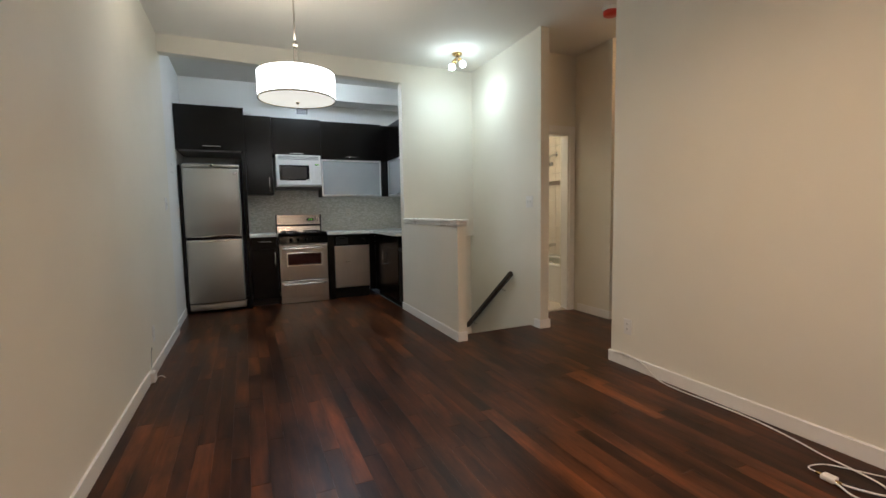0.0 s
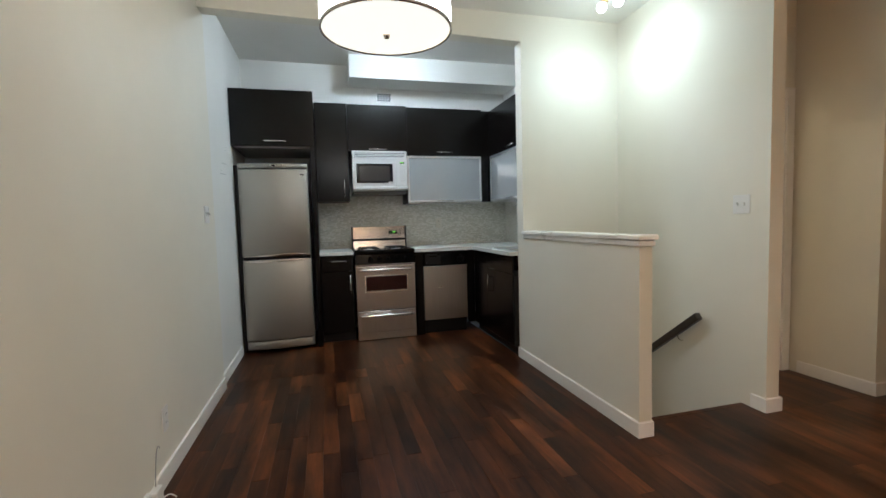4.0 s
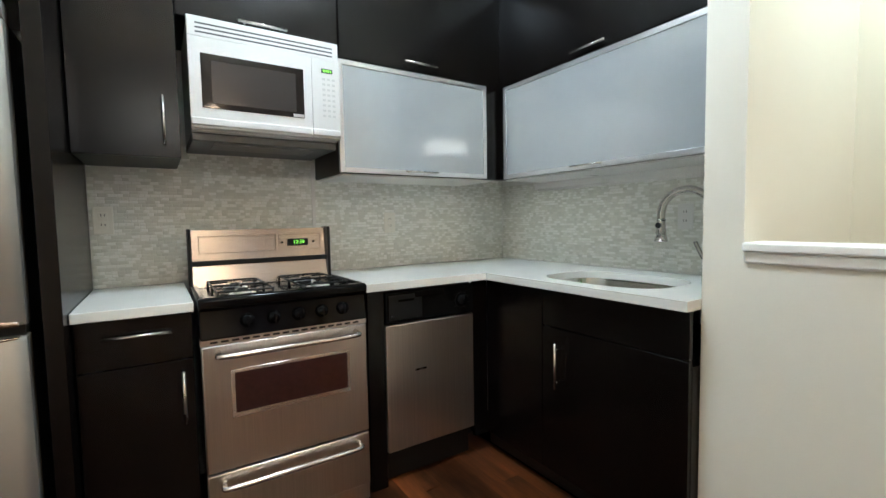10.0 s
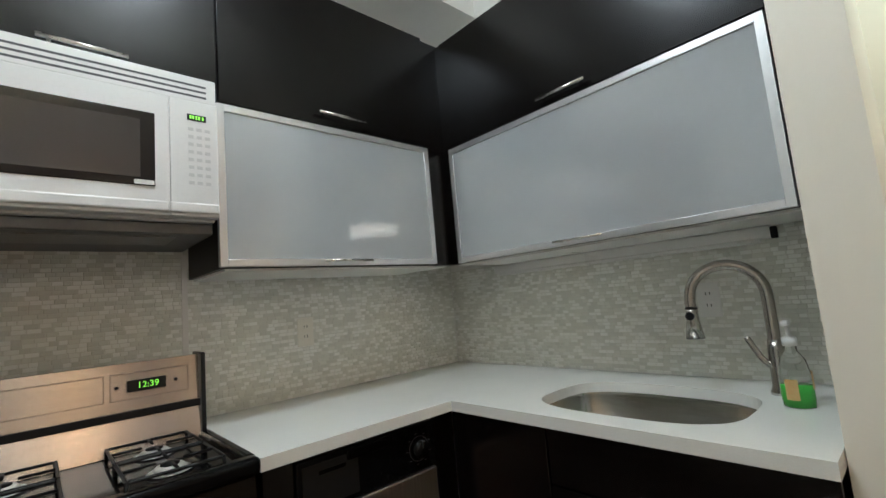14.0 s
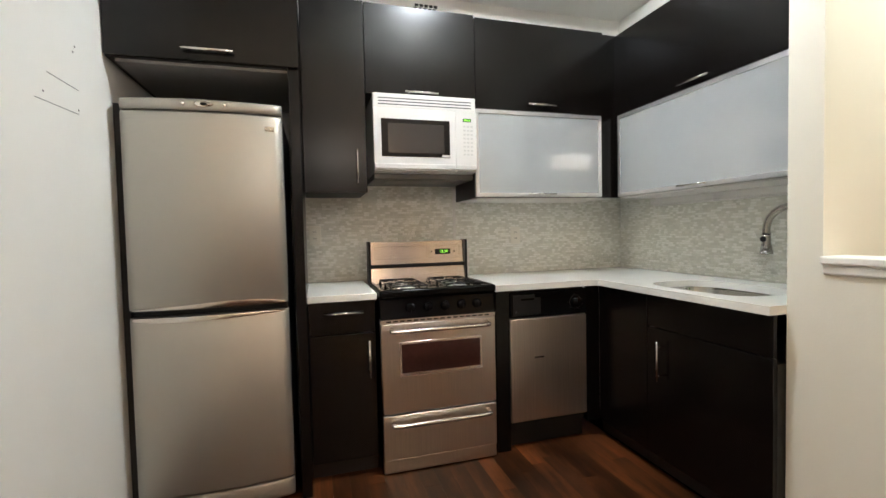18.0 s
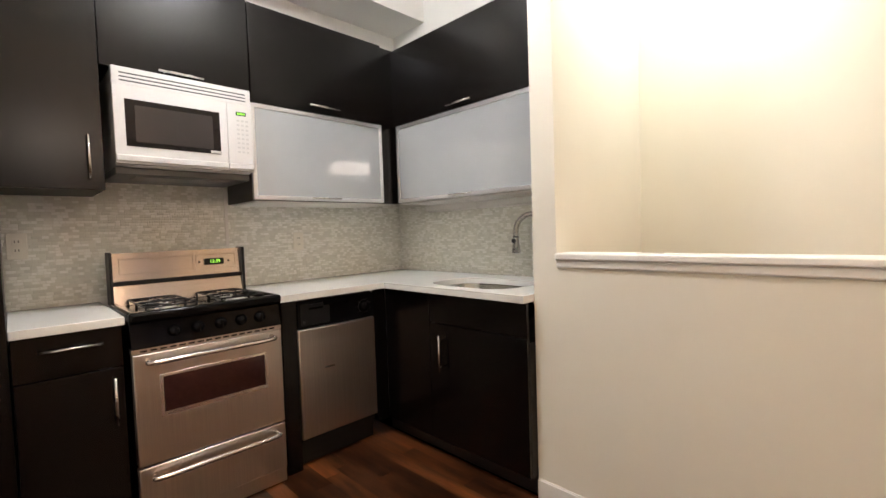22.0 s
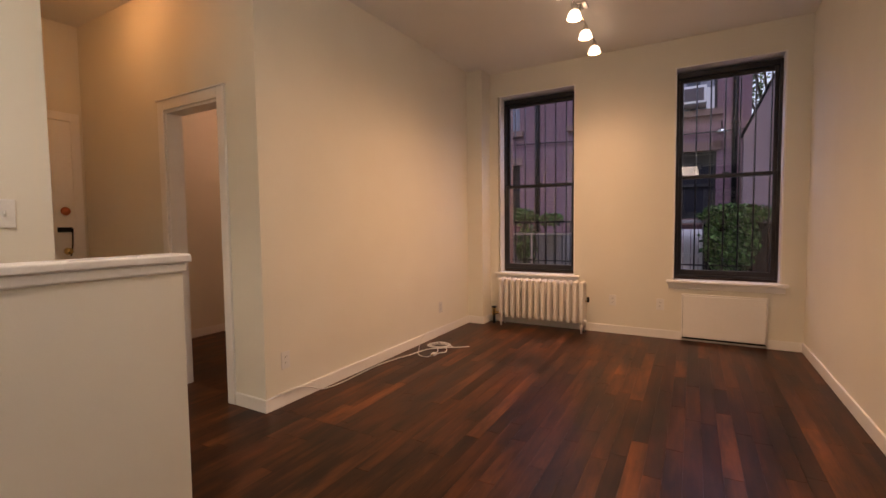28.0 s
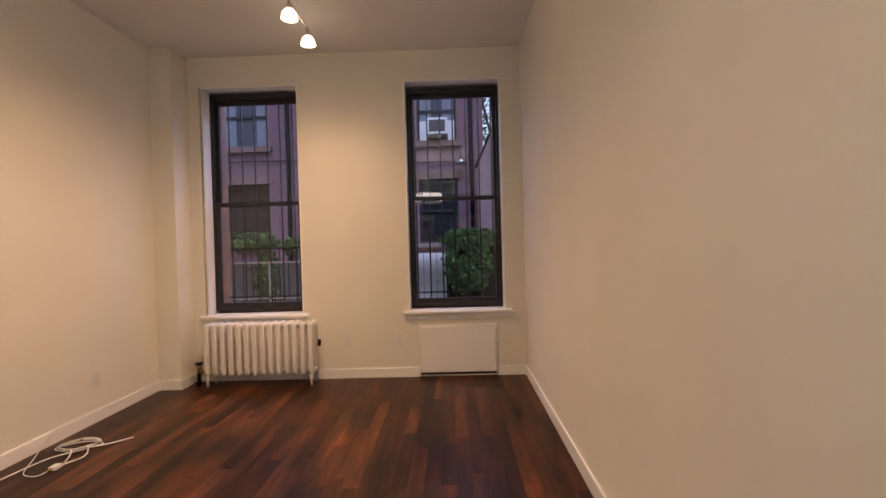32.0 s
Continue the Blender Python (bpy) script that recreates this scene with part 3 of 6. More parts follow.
# ---- windows ----
def window(name, x0, x1, label):
    th = thing(name, ((x0 + x1) / 2, 0, SILL_Z), label, "window", "street windows", "structure")
    z0, z1 = SILL_Z + 0.022, HEAD_Z - 0.028
    mid = 1.632
    fr = part("frame", box(x0, x0 + 0.034, -0.10, 0.0, z0, z1, 0.003), BLACK_FRAME, th)
    part("frame", box(x1 - 0.034, x1, -0.10, 0.0, z0, z1, 0.003), BLACK_FRAME, th)
    part("head_frame", box(x0 + 0.034, x1 - 0.034, -0.10, 0.0, z1 - 0.05, z1, 0.003), BLACK_FRAME, th)
    part("sill_frame", box(x0 + 0.034, x1 - 0.034, -0.10, 0.0, z0, z0 + 0.022, 0.003), BLACK_FRAME, th)
    for nm, a, b, yb, yt, wb, wt in (("lower_sash", z0 + 0.022, mid + 0.018, -0.040, -0.006, 0.05, 0.034), ("upper_sash", mid - 0.018, z1 - 0.05, -0.082, -0.046, 0.034, 0.036)):
        s = part(nm, box(x0 + 0.034, x0 + 0.066, yb, yt, a, b, 0.003), BLACK_FRAME, th)
        part("stile", box(x1 - 0.066, x1 - 0.034, yb, yt, a, b, 0.003), BLACK_FRAME, s)
        part("bottom_rail", box(x0 + 0.066, x1 - 0.066, yb, yt, a, a + wb, 0.003), BLACK_FRAME, s)
        part("top_rail", box(x0 + 0.066, x1 - 0.066, yb, yt, b - wt, b, 0.003), BLACK_FRAME, s)
        g = part("pane", box(x0 + 0.064, x1 - 0.064, (yb + yt) / 2 - 0.002, (yb + yt) / 2 + 0.002, a + wb - 0.003, b - wt + 0.003), GLASS, s, "clear window pane")
        g.visible_shadow = False
    part("sash_lock", box((x0 + x1) / 2 - 0.03, (x0 + x1) / 2 + 0.03, -0.045, -0.010, mid + 0.018, mid + 0.034, 0.004), BLACK_FRAME, th)
    part("lift_tab", box((x0 + x1) / 2 - 0.10, (x0 + x1) / 2 - 0.04, -0.006, 0.008, z0 + 0.030, z0 + 0.046, 0.003), BLACK_FRAME, th)
    # painted linings of the deep opening, sill and apron
    part("side_lining", box(x0 - 0.003, x0 + 0.010, 0.0, FACE + 0.002, SILL_Z, HEAD_Z), TRIM, th)
    part("side_lining", box(x1 - 0.010, x1 + 0.003, 0.0, FACE + 0.002, SILL_Z, HEAD_Z), TRIM, th)
    part("head_lining", box(x0 + 0.010, x1 - 0.010, 0.0, FACE + 0.002, HEAD_Z - 0.010, HEAD_Z + 0.002), TRIM, th)
    part("window_sill", box(x0 - 0.055, x1 + 0.055, -0.02, FACE + 0.055, SILL_Z - 0.028, SILL_Z, 0.008, 3), TRIM, th)
    part("apron", box(x0 - 0.035, x1 + 0.035, FACE, FACE + 0.016, SILL_Z - 0.085, SILL_Z - 0.028, 0.004), TRIM, th)
    # stone reveals outside
    part("outer_jamb", box(x0 - 0.004, x0 + 0.010, -0.303, -0.101, SILL_Z - 0.028, HEAD_Z), STONE, th)
    part("outer_jamb", box(x1 - 0.010, x1 + 0.024, -0.303, -0.101, SILL_Z - 0.028, HEAD_Z), STONE, th)
    part("outer_head", box(x0 + 0.010, x1 - 0.010, -0.303, -0.101, HEAD_Z - 0.012, HEAD_Z + 0.002), STONE, th)
    part("outer_sill", box(x0 + 0.010, x1 - 0.010, -0.33, -0.101, SILL_Z - 0.030, SILL_Z + 0.012, 0.004), STONE, th)
    # iron bars outside
    part("guard_rail", box(x0 - 0.02, x1 + 0.02, -0.262, -0.250, 0.72, 0.735), BLACK_FRAME, th)
    n = 7
    for k in range(n):
        x = x0 + 0.06 + (x1 - x0 - 0.12) * k / (n - 1)
        part("guard_bar", cyl((x, -0.256, 0.64), (x, -0.256, 2.66), 0.0075, n=8), BLACK_FRAME, th)
    return th


window("window_1", W1[0], 2.915, "black-framed double-hung sash window over the radiator, iron bars outside")
window("window_2", W2[0], W2[1], "black-framed double-hung sash window with iron bars outside")

# ---- kitchen ----
YU, YB, XU, XB = 6.990, 6.785, 2.615, 2.345   # door faces: uppers and bases on the back wall, uppers and bases on the end wall
BACK, END = 7.392, 2.972


def bar_handle(parent, a, b, out, r=0.0055):
    """A thin round bar on two posts; out is the way it stands off the door."""
    a, b, out = Vector(a), Vector(b), Vector(out)
    d = (b - a).normalized()
    h = part("handle", cyl(a, b, r, n=12), NICKEL, parent, "thin brushed nickel bar handle")
    for p in (a + d * 0.025, b - d * 0.025):
        part("post", cyl(p, p - out, 0.004, n=8), NICKEL, h)
    return h


def carcass_y(th, x0, x1, z0, z1, yf, yb, bottom=None):
    """Cabinet box behind doors that face -y: sides, top, bottom and back as one body."""
    bm = bmesh.new()
    add_box(bm, x0, x0 + 0.016, yf, yb, z0, z1)
    add_box(bm, x1 - 0.016, x1, yf, yb, z0, z1)
    add_box(bm, x0 + 0.016, x1 - 0.016, yf, yb, z0, z0 + 0.016)
    add_box(bm, x0 + 0.016, x1 - 0.016, yf, yb, z1 - 0.016, z1)
    add_box(bm, x0 + 0.016, x1 - 0.016, yb - 0.006, yb, z0 + 0.016, z1 - 0.016)
    return part("body", bm, CAB_IN, th)


def carcass_x(th, y0, y1, z0, z1, xf, xb):
    bm = bmesh.new()
    add_box(bm, xf, xb, y0, y0 + 0.016, z0, z1)
    add_box(bm, xf, xb, y1 - 0.016, y1, z0, z1)
    add_box(bm, xf, xb, y0 + 0.016, y1 - 0.016, z0, z0 + 0.016)
    add_box(bm, xf, xb, y0 + 0.016, y1 - 0.016, z1 - 0.016, z1)
    add_box(bm, xb - 0.006, xb, y0 + 0.016, y1 - 0.016, z0 + 0.016, z1 - 0.016)
    return part("body", bm, CAB_IN, th)


G = 0.0018
NICHE = varied("grey_melamine", (0.20, 0.19, 0.18), (0.26, 0.25, 0.24), 0.5)
# cabinet over the fridge, with its niche
fc = thing("fridge_cabinet", (0.37, 7.0, 1.935), "espresso cabinet over the fridge with one lift-up door", "cabinet")
carcass_y(fc, 0.006, 0.690, 1.935, 2.445, 6.682, BACK)
d = part("door", box(0.008, 0.738, 6.662, 6.681, 1.938, 2.445, 0.0015), CAB, fc)
bar_handle(d, (0.285, 6.640, 1.977), (0.480, 6.640, 1.977), (0, -0.022, 0))
# tall end panel beside the fridge
part("end_panel", box(0.692, 0.736, 6.684, BACK, 0.001, 2.445, 0.0015), CAB, fc, "tall panel between fridge and counter")
part("underside", box(0.034, 0.688, 6.70, BACK - 0.02, 1.922, 1.9345), NICHE, fc, "grey melamine underside")
# dark strip put in for the shaded gap between wall and fridge
part("gap_shade", box(0.004, 0.030, 6.74, BACK, 0.001, 1.765), CAB_IN, fc)

# upper cabinets on the back wall
u1 = thing("upper_cabinet", (0.90, 7.17, 1.425), "tall espresso wall cabinet with a vertical bar handle", "cabinet", "upper cabinets")
carcass_y(u1, 0.740, 1.062, 1.428, 2.428, YU + 0.019, BACK)
d = part("door", box(0.740 + G, 1.064 - G, YU, YU + 0.018, 1.425, 2.430, 0.0015), CAB, u1)
bar_handle(d, (1.012, YU - 0.022, 1.470), (1.012, YU - 0.022, 1.648), (0, -0.022, 0))
u2 = thing("upper_cabinet", (1.375, 7.17, 1.950), "espresso wall cabinet over the microwave", "cabinet", "upper cabinets")
carcass_y(u2, 1.066, 1.684, 1.955, 2.425, YU + 0.019, BACK)
d = part("door", box(1.064 + G, 1.686 - G, YU, YU + 0.018, 1.952, 2.425, 0.0015), CAB, u2)
bar_handle(d, (1.278, YU - 0.022, 1.968), (1.462, YU - 0.022, 1.968), (0, -0.022, 0))


def glass_door_y(th, x0, x1, z0, z1, y):
    dr = part("glass_door", box(x0, x0 + 0.022, y, y + 0.02, z0, z1, 0.001), ALU, th, "aluminium-framed frosted glass flap")
    part("stile", box(x1 - 0.022, x1, y, y + 0.02, z0, z1, 0.001), ALU, dr)
    part("rail", box(x0 + 0.022, x1 - 0.022, y, y + 0.02, z1 - 0.022, z1, 0.001), ALU, dr)
    part("rail", box(x0 + 0.022, x1 - 0.022, y, y + 0.02, z0, z0 + 0.022, 0.001), ALU, dr)
    part("pane", box(x0 + 0.021, x1 - 0.021, y + 0.004, y + 0.010, z0 + 0.021, z1 - 0.021), FROST, dr, "frosted glass pane")
    return dr


u3 = thing("upper_cabinet", (2.10, 7.17, 1.40), "espresso wall cabinet with a frosted glass flap below", "cabinet", "upper cabinets")
carcass_y(u3, 1.688, 2.60, 1.400, 2.408, YU + 0.022, BACK)
d = part("door", box(1.688 + G, 2.532, YU, YU + 0.018, 1.908, 2.415, 0.0015), CAB, u3)
bar_handle(d, (2.010, YU - 0.022, 1.945), (2.200, YU - 0.022, 1.945), (0, -0.022, 0))
d = glass_door_y(u3, 1.680, 2.520, 1.403, 1.903, YU - 0.002)
bar_handle(d, (2.000, YU - 0.024, 1.418), (2.190, YU - 0.024, 1.418), (0, -0.022, 0), 0.004)
part("corner_post", box(2.524, 2.66, YU + 0.004, YU + 0.05, 1.398, 2.405), CAB, u3)
part("lining", box(1.705, 2.58, BACK - 0.03, BACK - 0.02, 1.42, 1.89), WHITE_PLASTIC, u3)
part("shelf", box(1.705, 2.58, YU + 0.024, BACK - 0.03, 1.655, 1.673), WHITE_PLASTIC, u3)
part("bottom_panel", box(1.70, 2.60, YU + 0.03, BACK - 0.01, 1.392, 1.3995), WHITE_PLASTIC, u3, "white melamine underside")

u4 = thing("upper_cabinet", (2.80, 6.39, 1.40), "espresso corner wall cabinet with a wide frosted glass flap", "cabinet", "upper cabinets")
carcass_x(u4, 5.80, 6.985, 1.400, 2.395, XU + 0.022, END)
d = part("door", box(XU, XU + 0.018, 5.80, 6.962, 1.906, 2.395, 0.0015), CAB, u4)
h = bar_handle(d, (XU - 0.022, 6.282, 1.930), (XU - 0.022, 6.470, 1.930), (-0.022, 0, 0))
dr = part("glass_door", box(XU - 0.002, XU + 0.018, 5.804, 5.826, 1.400, 1.900, 0.001), ALU, u4, "aluminium-framed frosted glass flap")
part("stile", box(XU - 0.002, XU + 0.018, 6.936, 6.958, 1.400, 1.900, 0.001), ALU, dr)
part("rail", box(XU - 0.002, XU + 0.018, 5.826, 6.936, 1.878, 1.900, 0.001), ALU, dr)
part("rail", box(XU - 0.002, XU + 0.018, 5.826, 6.936, 1.400, 1.422, 0.001), ALU, dr)
part("pane", box(XU + 0.002, XU + 0.008, 5.825, 6.937, 1.421, 1.879), FROST, dr, "frosted glass pane")
bar_handle(dr, (XU - 0.024, 6.29, 1.415), (XU - 0.024, 6.47, 1.415), (-0.022, 0, 0), 0.004)
part("corner_stile", box(XU + 0.003, XU + 0.04, 6.963, YU + 0.003, 1.399, 2.395), CAB, u4)
part("lining", box(END - 0.03, END - 0.02, 5.82, 6.96, 1.42, 1.89), WHITE_PLASTIC, u4)
part("shelf", box(XU + 0.024, END - 0.03, 5.82, 6.96, 1.655, 1.673), WHITE_PLASTIC, u4)
part("bottom_panel", box(XU + 0.03, END - 0.01, 5.80, 6.97, 1.392, 1.3995), WHITE_PLASTIC, u4, "white melamine underside")
part("end_panel", box(XU, END, 5.776, 5.7985, 1.385, 2.395), CAB, u4)

# under-cabinet light tube, switched off
tb = thing("under_cabinet_light", (2.93, 6.42, 1.385), "slim white strip light under the corner cabinet", "strip light")
part("housing", box(2.912, 2.955, 5.92, 7.02, 1.352, 1.391, 0.004), WHITE_PLASTIC, tb)
part("tube", cyl((2.916, 5.95, 1.349), (2.916, 6.99, 1.349), 0.008), WHITE_PLASTIC, tb)
part("end_clip", box(2.908, 2.932, 5.906, 5.922, 1.350, 1.386, 0.003), CAST_IRON, tb, "dark end cap")

# base cabinets
b1_ = thing("base_cabinet", (0.90, 7.05, 0), "narrow espresso base cabinet with a drawer and a door", "cabinet", "base cabinets")
carcass_y(b1_, 0.740, 1.058, 0.09, 0.880, YB + 0.019, BACK)
part("plinth", box(0.740, 1.058, YB + 0.06, YB + 0.075, 0.001, 0.09), CAB_IN, b1_)
d = part("drawer_front", box(0.742, 1.056, YB, YB + 0.018, 0.722, 0.876, 0.0015), CAB, b1_)
bar_handle(d, (0.808, YB - 0.022, 0.822), (0.997, YB - 0.022, 0.822), (0, -0.022, 0))
d = part("door", box(0.742, 1.056, YB, YB + 0.018, 0.095, 0.717, 0.0015), CAB, b1_)
bar_handle(d, (1.024, YB - 0.022, 0.496), (1.024, YB - 0.022, 0.680), (0, -0.022, 0))

b2_ = thing("base_cabinet", (2.65, 6.27, 0), "espresso sink base cabinet with a false drawer front", "cabinet", "base cabinets")
carcass_x(b2_, 5.775, 6.78, 0.09, 0.70, XB + 0.019, END)
part("plinth", box(XB + 0.06, XB + 0.075, 5.775, 6.84, 0.001, 0.09), CAB_IN, b2_)
part("false_front", box(XB, XB + 0.018, 5.777, 6.40, 0.724, 0.878, 0.0015), CAB, b2_)
d = part("door", box(XB, XB + 0.018, 5.777, 6.402, 0.095, 0.719, 0.0015), CAB, b2_)
bar_handle(d, (XB - 0.032, 6.303, 0.476), (XB - 0.032, 6.303, 0.664), (-0.032, 0, 0))
part("corner_panel", box(XB, XB + 0.018, 6.405, 6.785, 0.095, 0.878, 0.0015), CAB, b2_)
part("back_filler", box(2.262, XB, YB, YB + 0.018, 0.095, 0.878), CAB, b2_)
part("side_filler", box(1.702, 1.778, YB - 0.004, YB + 0.30, 0.001, 0.878), CAB, b2_)

# dishwasher
dw = thing("dishwasher", (2.02, 7.05, 0), "built-in dishwasher with steel door and black control strip", "dishwasher")
part("body", box(1.782, 2.258, YB + 0.03, BACK, 0.10, 0.875), BLACK_PLASTIC, dw)
part("door", box(1.784, 2.256, YB - 0.006, YB + 0.028, 0.150, 0.722, 0.006), STEEL, dw)
cp = part("control_panel", box(1.784, 2.256, YB - 0.008, YB + 0.028, 0.727, 0.868, 0.005), BLACK_ENAMEL, dw)
DIAL_GREY = varied("grey_dial_print", (0.016, 0.016, 0.016), (0.03, 0.03, 0.03), 0.5)
part("knob", lathe([(0.030, 0), (0.030, 0.012), (0.024, 0.022), (0.0, 0.022)], (2.185, YB - 0.008, 0.795), 24, "y"), BLACK_ENAMEL, cp)
part("dial_ring", lathe([(0.036, 0.0), (0.038, 0.0), (0.038, 0.0012), (0.036, 0.0012), (0.036, 0.0)], (2.185, YB - 0.008, 0.795), 28, "y", caps=False), DIAL_GREY, cp, "grey printed dial ring")
part("pointer", box(2.1835, 2.1865, YB - 0.0315, YB - 0.0298, 0.800, 0.820), DIAL_GREY, cp)
for k in range(9):
    u = radians(20 + 40 * k)
    tx, tz = 2.185 + 0.046 * math.cos(u), 0.795 + 0.046 * math.sin(u)
    part("dial_tick", box(tx - 0.004, tx + 0.004, YB - 0.0092, YB - 0.0078, tz - 0.001, tz + 0.001), DIAL_GREY, cp)
part("handle_pocket", box(1.80, 1.965, YB - 0.0105, YB - 0.0078, 0.742, 0.852, 0.001), BLACK_PLASTIC, cp, "recessed black grip panel")
part("pocket_slot", box(1.845, 1.925, YB - 0.0125, YB - 0.0100, 0.822, 0.832, 0.001), BLACK_ENAMEL, cp)
part("button", lathe([(0.006, 0), (0.006, 0.004), (0.0, 0.005)], (1.815, YB - 0.0105, 0.760), 12, "y"), DIAL_GREY, cp)
part("latch", box(1.93, 2.08, YB - 0.016, YB - 0.006, 0.835, 0.862, 0.004), BLACK_ENAMEL, cp)
part("toe_panel", box(1.784, 2.256, YB + 0.05, YB + 0.07, 0.002, 0.145), BLACK_PLASTIC, dw)
part("badge", box(1.925, 1.985, YB - 0.0078, YB - 0.0055, 0.498, 0.507), NICKEL, dw, "small slanted maker's mark")

# counters
solid("counter_left", box(0.738, 1.064, 6.755, BACK, 0.882, 0.915, 0.003), QUARTZ, "short white quartz worktop", "worktop")
SX, SY, SA, SB = 2.600, 6.236, 0.200, 0.283   # sink bowl centre and half sizes


def sink_outline(n=48, grow=0.0):
    """A D-shaped bowl, flatter towards the wall."""
    out = []
    for k in range(n):
        u = 2 * math.pi * k / n
        c, s = math.cos(u), math.sin(u)
        e = 0.56
        out.append((SX + (SA + grow) * math.copysign(abs(c) ** e, c), SY + (SB + grow) * math.copysign(abs(s) ** 0.70, s)))
    return out


def l_counter():
    """The slab round the sink, with the bowl cut out of it."""
    bm = bmesh.new()
    z0, z1 = 0.882, 0.915
    ring = sink_outline()
    x0, x1, y0, y1 = 2.318, END, 5.772, 6.755
    n = len(ring)
    inner = [bm.verts.new((x, y, z1)) for x, y in ring]
    outer = []
    for x, y in ring:
        dx, dy = x - SX, y - SY
        s = min(((x1 - SX) if dx > 0 else (SX - x0)) / max(abs(dx), 1e-6), ((y1 - SY) if dy > 0 else (SY - y0)) / max(abs(dy), 1e-6))
        outer.append(bm.verts.new((SX + dx * s, SY + dy * s, z1)))
    for k in range(n):
        bm.faces.new((inner[k], outer[k], outer[(k + 1) % n], inner[(k + 1) % n]))
    # true corners
    for cx, cy in ((x0, y0), (x0, y1), (x1, y0), (x1, y1)):
        near = sorted(range(n), key=lambda k: (outer[k].co.x - cx) ** 2 + (outer[k].co.y - cy) ** 2)
        pair = next((k for k in range(n) if (abs(outer[k].co.x - cx) < 1e-4) != (abs(outer[(k + 1) % n].co.x - cx) < 1e-4)
                     and (outer[k].co - Vector((cx, cy, z1))).length < 0.35), None)
        if pair is not None:
            v = bm.verts.new((cx, cy, z1))
            bm.faces.new((outer[pair], v, outer[(pair + 1) % n]))
    bmesh.ops.recalc_face_normals(bm, faces=bm.faces)
    ext = bmesh.ops.extrude_face_region(bm, geom=list(bm.faces))
    bmesh.ops.translate(bm, verts=[e for e in ext["geom"] if isinstance(e, bmesh.types.BMVert)], vec=(0, 0, z0 - z1))
    return bm


cc_ = thing("counter_corner", (2.64, 6.5, 0.88), "L-shaped white quartz worktop with an undermount sink cut-out", "worktop")
part("sink_slab", l_counter(), QUARTZ, cc_)
part("back_slab", box(1.690, END, 6.755, BACK, 0.882, 0.915), QUARTZ, cc_)

sk = thing("sink", (SX, SY, 0.70), "undermount D-shaped stainless steel sink bowl", "sink")
bm = bmesh.new()
rings = []
for g, z in ((0.006, 0.8815), (0.004, 0.87), (-0.004, 0.76), (-0.03, 0.725), (-0.10, 0.712)):
    rings.append([bm.verts.new((x, y, z)) for x, y in sink_outline(48, g)])
for a, b in zip(rings, rings[1:]):
    for k in range(48):
        bm.faces.new((a[k], a[(k + 1) % 48], b[(k + 1) % 48], b[k])).smooth = True
bm.faces.new(rings[-1])
part("bowl", bm, BOWL_STEEL, sk)
part("drain", lathe([(0.0, 0.0), (0.022, 0.0), (0.042, 0.004), (0.045, 0.0015)], (SX + 0.03, SY, 0.712), 24), NICKEL, sk)

FX, FY = 2.806, 5.934
fa = thing("faucet", (FX, FY, 0.915), "brushed nickel gooseneck pull-down kitchen faucet", "faucet")
part("base", lathe([(0.028, 0), (0.028, 0.008), (0.022, 0.02), (0.021, 0.12), (0.017, 0.15), (0.0, 0.15)], (FX, FY, 0.915), 24), FAUCET, fa)
arc = [(FX, FY, 1.05), (FX, FY, 1.13)]
for k in range(0, 9):
    u = math.pi * k / 8
    s_ = 0.0955 * (1 - math.cos(u))
    arc.append((FX - 0.285 * s_, FY + 0.958 * s_, 1.188 + 0.0955 * math.sin(u)))
arc.append((FX - 0.285 * 0.191, FY + 0.958 * 0.191, 1.165))
part("neck", tube(arc, 0.0155, 14, 4), FAUCET, fa)
HX, HY = FX - 0.285 * 0.191, FY + 0.958 * 0.191
sp = part("spray_head", lathe([(0.0165, 0.09), (0.0165, 0.075), (0.0175, 0.055), (0.026, 0.0), (0.0, 0.0)], (HX, HY, 1.072), 20), FAUCET, fa)
part("button", lathe([(0.012, -0.004), (0.012, 0.006), (0.0, 0.008)], (HX - 0.021, HY, 1.140), 12, "x"), BLACK_PLASTIC, sp)
part("collar", lathe([(0.0175, 0), (0.0175, 0.004), (0.0, 0.004)], (HX, HY, 1.160), 20), BLACK_PLASTIC, fa)
part("lever", tube([(FX, FY, 0.975), (FX - 0.010, FY + 0.012, 0.990), (FX - 0.014, FY + 0.034, 1.015), (FX - 0.016, FY + 0.062, 1.072)], 0.0085, 10), FAUCET, fa)

QX, QY = 2.690, 5.880
so = thing("soap_bottle", (QX, QY, 0.915), "clear hand soap bottle with green soap and white pump", "soap bottle")
CLEARP = glass_mat("clear_plastic", (0.97, 0.99, 0.97), 0.02)
CLEARP.node_tree.nodes["Principled BSDF"].inputs["IOR"].default_value = 1.08
SOAP = varied("green_soap", (0.05, 0.32, 0.04), (0.08, 0.42, 0.06), 0.15)
part("soap", lathe([(0.0, 0.002), (0.030, 0.002), (0.032, 0.02), (0.0315, 0.052), (0.0, 0.052)], (QX, QY, 0.915), 24), SOAP, so, "green liquid soap")
bt = part("bottle", lathe([(0.0, 0.0), (0.033, 0.0), (0.0345, 0.015), (0.0335, 0.075), (0.026, 0.115), (0.013, 0.135), (0.013, 0.150), (0.0, 0.150)], (QX, QY, 0.9155), 24), CLEARP, so)
bt.visible_shadow = False
ORANGE = varied("orange_picture_label", (0.60, 0.32, 0.10), (0.62, 0.48, 0.22), 0.4, big=60, fine=200)
